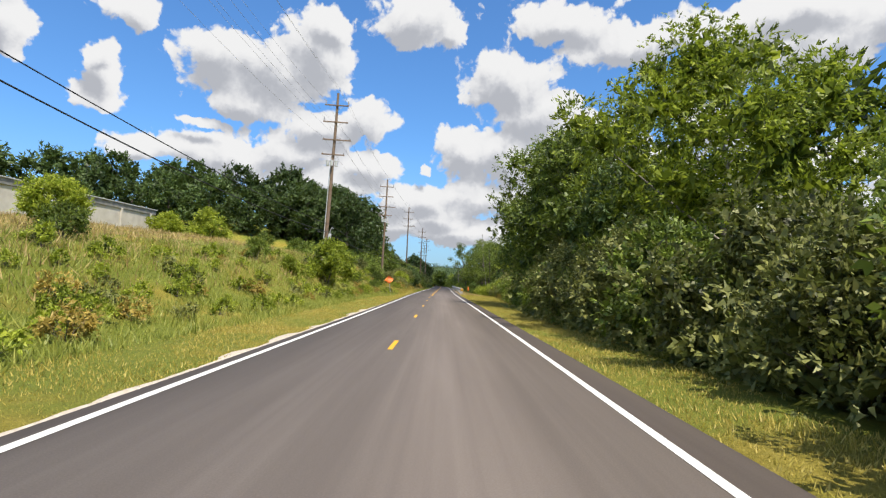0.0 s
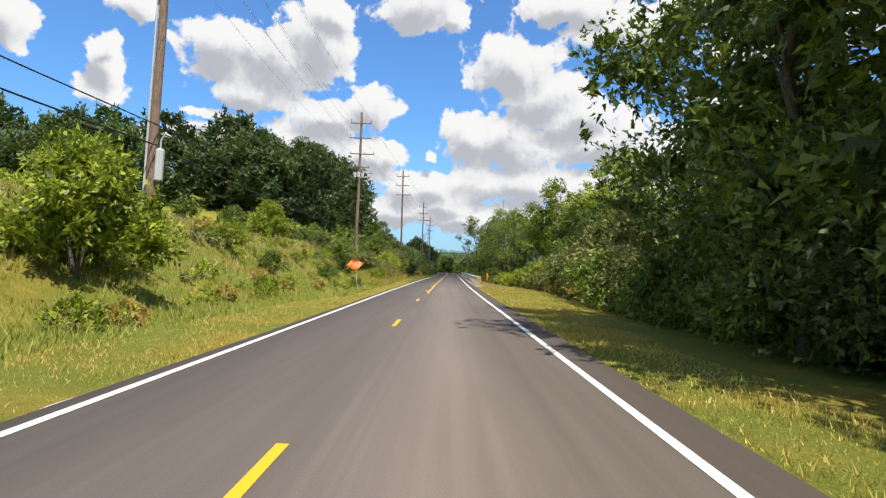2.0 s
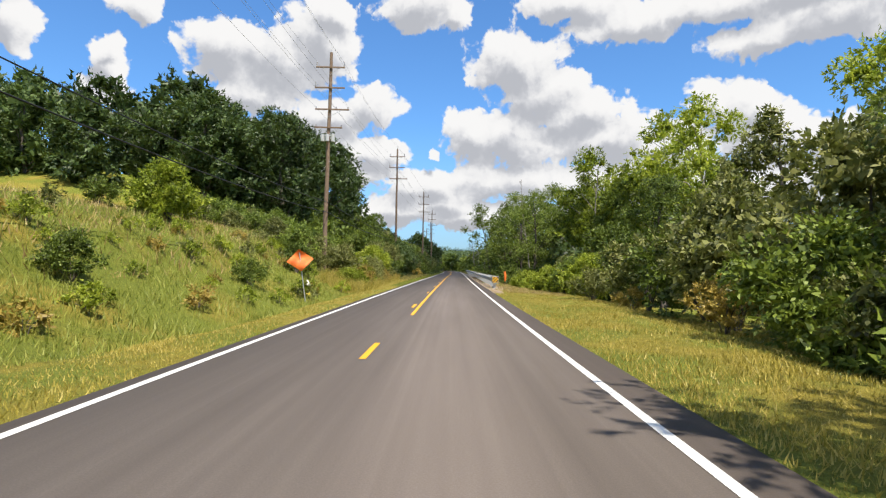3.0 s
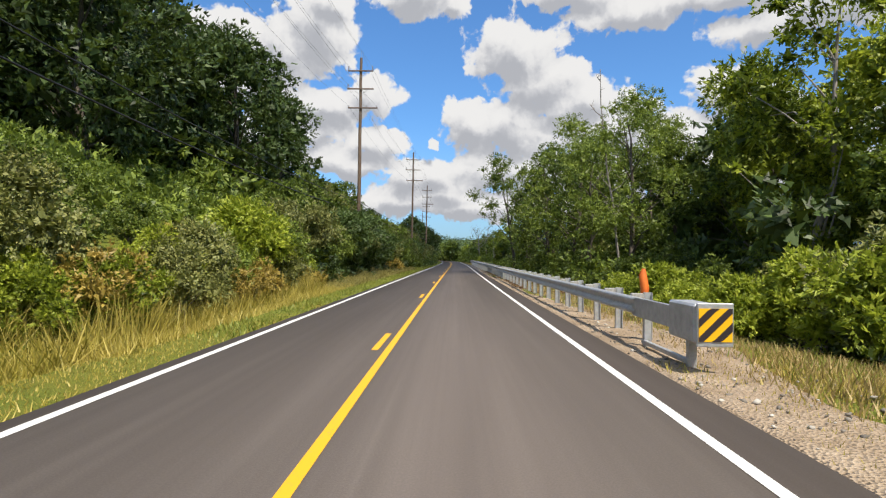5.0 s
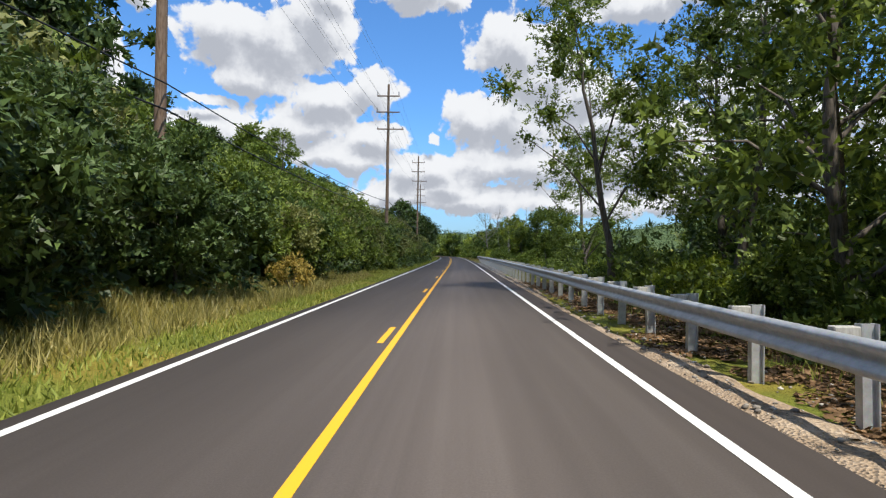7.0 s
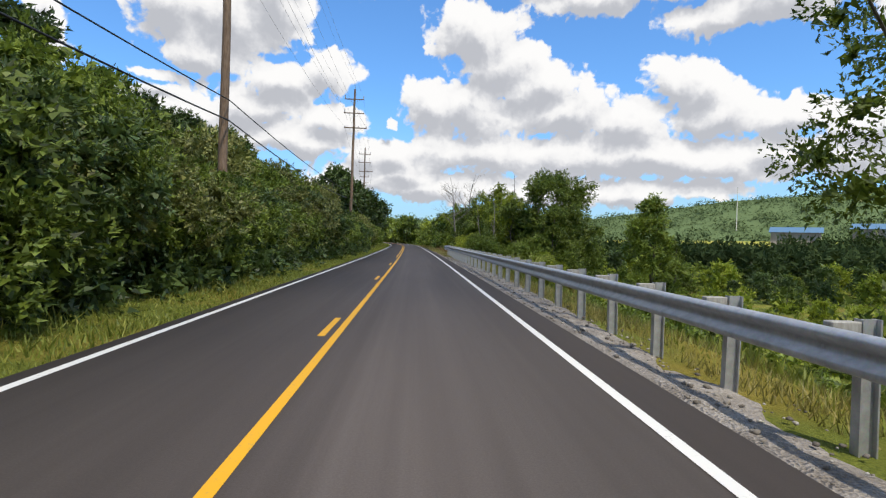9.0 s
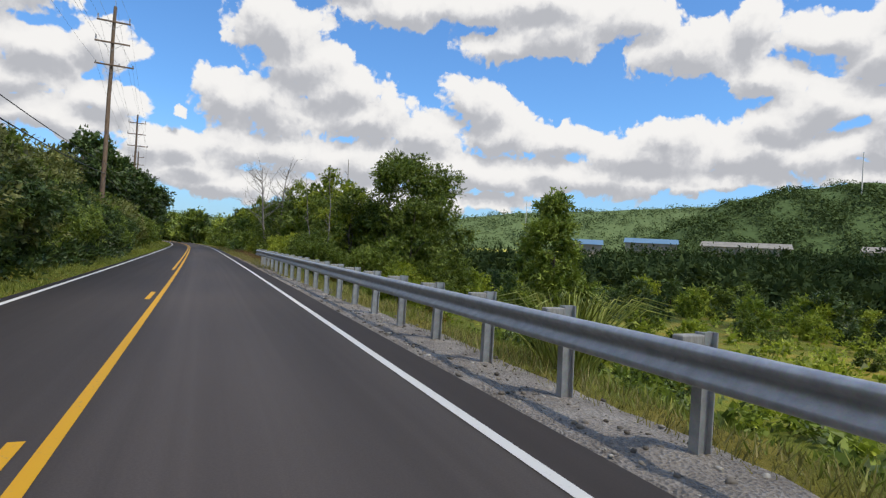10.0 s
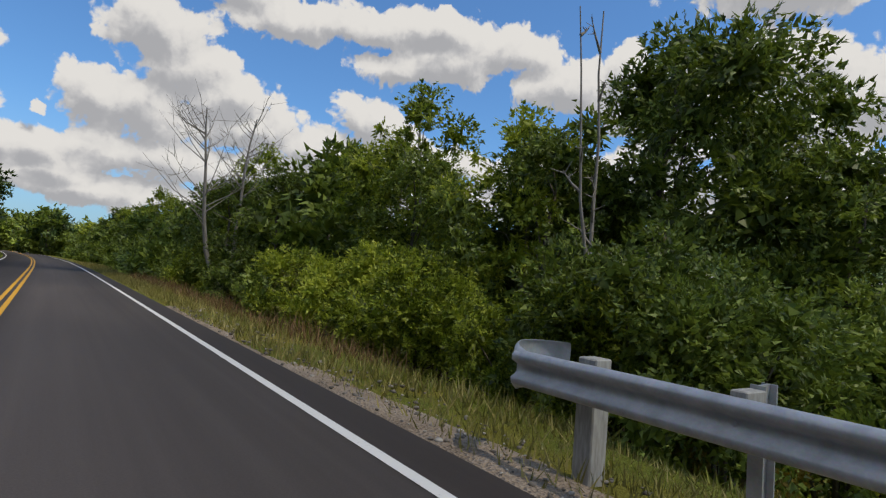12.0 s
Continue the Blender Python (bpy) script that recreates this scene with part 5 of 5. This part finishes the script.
v, f = tube([(0, 0, .5), (0.03, 0, .9), (-.02, 0.02, 1.25), (0, 0, 1.4)], [0.07, 0.11, 0.10, 0.04], 9)
child("sleeve", mesh_from("sleeve", v, f, [M_ORANGE], True), stake, "orange-red plastic sleeve")

# ---------------------------------------------------------------- roadwork sign and hydrant
sx, sy = cx(81) - 5.9, 81.0
sign = tagged(new("road_sign"), "bent orange diamond roadwork sign on a leaning steel post", "road sign")
sign.matrix_basis = pose(sx, sy, hz(sx, sy), 0, -8, 12)
v, f = tube([(0, 0, -.3), (0, 0, 2.6)], [0.03, 0.03], 6)
child("post", mesh_from("post", v, f, [M_STEEL]), sign)
gx_, gz_ = np.meshgrid(np.linspace(-.46, .46, 9), np.linspace(-.46, .46, 9), indexing="ij")
bendy = 0.10 * np.sin(5 * gx_ + 2 * gz_) + 0.06 * np.cos(7 * gz_)
ca = math.cos(math.pi / 4)
front = np.stack([(gx_ - gz_) * ca, -0.06 + bendy, 2.15 + (gx_ + gz_) * ca * .85], -1).reshape(-1, 3)
back = front + np.array([0, 0.006, 0])
q_ = np.arange(81).reshape(9, 9)
qf = np.stack([q_[:-1, :-1], q_[1:, :-1], q_[1:, 1:], q_[:-1, 1:]], -1).reshape(-1, 4)
child("panel", mesh_from("panel", np.concatenate([front, back]), np.concatenate([qf, qf[:, ::-1] + 81]), [M_ORANGE]), sign, "crumpled orange reflective panel")
hx, hy = cx(84) - 6.6, 84.0
hyd = tagged(new("fire_hydrant"), "small yellow and white fire hydrant in the grass", "hydrant")
hyd.matrix_basis = pose(hx, hy, hz(hx, hy))
M_HY, n = material("hydrant_yellow")
finish(n, (0.7, 0.5, 0.05, 1), 0.5)
M_HW, n = material("hydrant_white")
finish(n, (0.7, 0.68, 0.62, 1), 0.5)
v, f = tube([(0, 0, -.2), (0, 0, .06), (0, 0, .07), (0, 0, .48)], [0.16, 0.16, 0.11, 0.11], 12)
child("barrel", mesh_from("barrel", v, f, [M_HY], True), hyd)
v, f = tube([(0, 0, .48), (0, 0, .5), (0, 0, .62), (0, 0, .70), (0, 0, .76)], [0.16, 0.16, 0.12, 0.06, 0.03], 12)
child("bonnet", mesh_from("bonnet", v, f, [M_HW], True), hyd, "white domed cap")
for sgn in (-1, 1):
    v, f = tube([(0.08 * sgn, 0, .38), (0.2 * sgn, 0, .38)], [0.06, 0.06], 10)
    child("nozzle", mesh_from("nozzle", v, f, [M_HW], True), hyd)

# ---------------------------------------------------------------- long low building on the bank
bld = tagged(new("warehouse"), "long low pale concrete building with a grey metal fascia", "building")
M_CONC, n = material("pale_concrete")
pos = n.add("ShaderNodeTexCoord").outputs["Object"]
f_ = n.noise(pos, 0.8, 6)
finish(n, n.ramp(f_, [(0.3, (0.42, 0.38, 0.33)), (0.7, (0.56, 0.52, 0.46))]), 0.9, f_, 0.2, 0.02)
M_FASCIA, n = material("grey_fascia")
pos = n.add("ShaderNodeTexCoord").outputs["Object"]
finish(n, n.ramp(n.noise(pos, 1.5, 4), [(0.3, (0.16, 0.155, 0.15)), (0.7, (0.26, 0.25, 0.24))]), 0.6)
ang = math.degrees(math.atan2(-4.5, 45))
bld.matrix_basis = pose(-42, 84.6, 6.2, 0, 0, ang + 180)
# local x: into the hill (away from the road), y: along the front towards the road's start
bm = bmesh.new()
add_box(bm, (8, 24, 1.4), (16, 48, 4.4), 0.03)
part("wall", bm, M_CONC, bld)
bm = bmesh.new()
add_box(bm, (8, 24, 3.95), (16.3, 48.3, 0.7), 0.03)
part("fascia", bm, M_FASCIA, bld, "grey corrugated metal fascia")
bm = bmesh.new()
add_box(bm, (8, 24, 4.36), (16.6, 48.6, 0.12), 0.02)
part("roof_edge", bm, M_METAL, bld)
for k in range(8):
    bm = bmesh.new()
    add_box(bm, (-0.12, 1.0 + 6.4 * k, 1.6), (0.2, 0.35, 4.2), 0.02)
    part("pilaster", bm, M_CONC, bld)
for k in range(9):
    if k in (2,):
        continue
    bm = bmesh.new()
    add_box(bm, (-0.19, 15.2 + 0.72 * k, 3.2), (0.03, 0.5, 0.75), 0.01)
    part("sign_bar", bm, M_WHITE, bld, "white bar of the wall sign")

# ---------------------------------------------------------------- buildings and masts in the valley
M_BLUE, n = material("blue_metal_roof")
finish(n, (0.05, 0.11, 0.19, 1), 0.6)
M_TAN, n = material("tan_wall")
pos = n.add("ShaderNodeTexCoord").outputs["Object"]
finish(n, n.ramp(n.noise(pos, 0.3, 4), [(0.3, (0.26, 0.22, 0.19)), (0.7, (0.36, 0.31, 0.27))]), 0.8)

M_DULL, n = material("dull_grey_roof")
pos = n.add("ShaderNodeTexCoord").outputs["Object"]
finish(n, n.ramp(n.noise(pos, 0.4, 4), [(0.3, (0.09, 0.09, 0.09)), (0.7, (0.15, 0.147, 0.14))]), 0.85)


def shed(az, d, z, w, dep, h, roof, label):
    x, y = 4 + d * math.sin(math.radians(az)), 185 + d * math.cos(math.radians(az))
    b = tagged(new("industrial_building"), label, "building", "valley buildings")
    b.matrix_basis = pose(x, y, z, 0, 0, -az)
    bm = bmesh.new()
    add_box(bm, (0, 0, h / 2 - 6), (w, dep, h + 12), 0.05)
    part("wall", bm, M_TAN, b)
    bm = bmesh.new()
    vs = [bm.verts.new(c) for c in ((-w / 2 - 1, -dep / 2 - 1, h), (w / 2 + 1, -dep / 2 - 1, h), (w / 2 + 1, 0, h + 3), (-w / 2 - 1, 0, h + 3), (-w / 2 - 1, dep / 2 + 1, h), (w / 2 + 1, dep / 2 + 1, h))]
    for q in ((0, 1, 2, 3), (3, 2, 5, 4), (0, 3, 4), (1, 5, 2), (0, 4, 5, 1)):
        bm.faces.new([vs[i] for i in q])
    part("roof", bm, roof, b)
    for k in range(int(w // 9)):
        bm = bmesh.new()
        add_box(bm, (-w / 2 + 5 + 9 * k, -dep / 2 - .03, h * .55), (3.5, 0.1, 2.2))
        part("window", bm, M_FASCIA, b)


shed(36.5, 332, 5, 22, 20, 5, M_BLUE, "low tan industrial building with a blue roof")
shed(43, 332, 5, 26, 24, 7, M_BLUE, "long tan industrial building with a blue metal roof")
shed(51, 335, 7, 40, 24, 5, M_DULL, "long flat tan warehouse in the valley")
shed(64, 335, 7, 50, 24, 5, M_DULL, "pale warehouse below the wooded hill")
for az, d, z0, h in ((59.2, 470, 62, 22), (31, 600, 30, 30)):
    x, y = 4 + d * math.sin(math.radians(az)), 185 + d * math.cos(math.radians(az))
    mast = tagged(new("radio_mast"), "thin steel radio mast on the wooded ridge", "mast")
    mast.matrix_basis = pose(x, y, z0)
    v, f = tube([(0, 0, -12), (0, 0, h)], [0.5, 0.25], 6)
    child("mast_pole", mesh_from("mast_pole", v, f, [M_METAL]), mast)

# ---------------------------------------------------------------- pale sandy strip beside the opposite lane
gl_ = np.array([-3.75, -3.55, -3.35, -3.15, -2.95, -2.86, -2.8])
gy_ = np.arange(-12, 52, 0.3)
Y, L = np.meshgrid(gy_, gl_, indexing="ij")
rng = np.random.default_rng(18)
wide = 0.34 + 0.05 * np.sin(Y * 0.5) + 0.07 * np.sin(Y * 1.7) - 0.5 * smoothstep(30, 52, Y)
cover_ = smoothstep(0, 0.2, wide - (-2.9 - L))
X = L + np.interp(Y, ROAD_Y, ROAD_X)
Z = height(X, Y) + 0.045 * cover_ - 0.08 * (1 - cover_) + rng.normal(size=Y.shape) * 0.006
Z[:, -2] = -0.025
Z[:, -1] = -0.09
idx = np.arange(Y.size).reshape(Y.shape)
quads = np.stack([idx[:-1, :-1], idx[:-1, 1:], idx[1:, 1:], idx[1:, :-1]], -1).reshape(-1, 4)
M_SAND, n = material("pale_sand")
pos = n.add("ShaderNodeTexCoord").outputs["Object"]
f_ = n.noise(pos, 9, 6, 0.7)
finish(n, n.ramp(f_, [(0.3, (0.33, 0.28, 0.22)), (0.7, (0.55, 0.48, 0.40))]), 0.95, f_, 0.4, 0.02)
tagged(new("sandy_shoulder", mesh_from("sandy_shoulder", np.stack([X, Y, Z], -1), quads, [M_SAND])), "pale sandy strip along the pavement's edge", "shoulder", kind="structure")
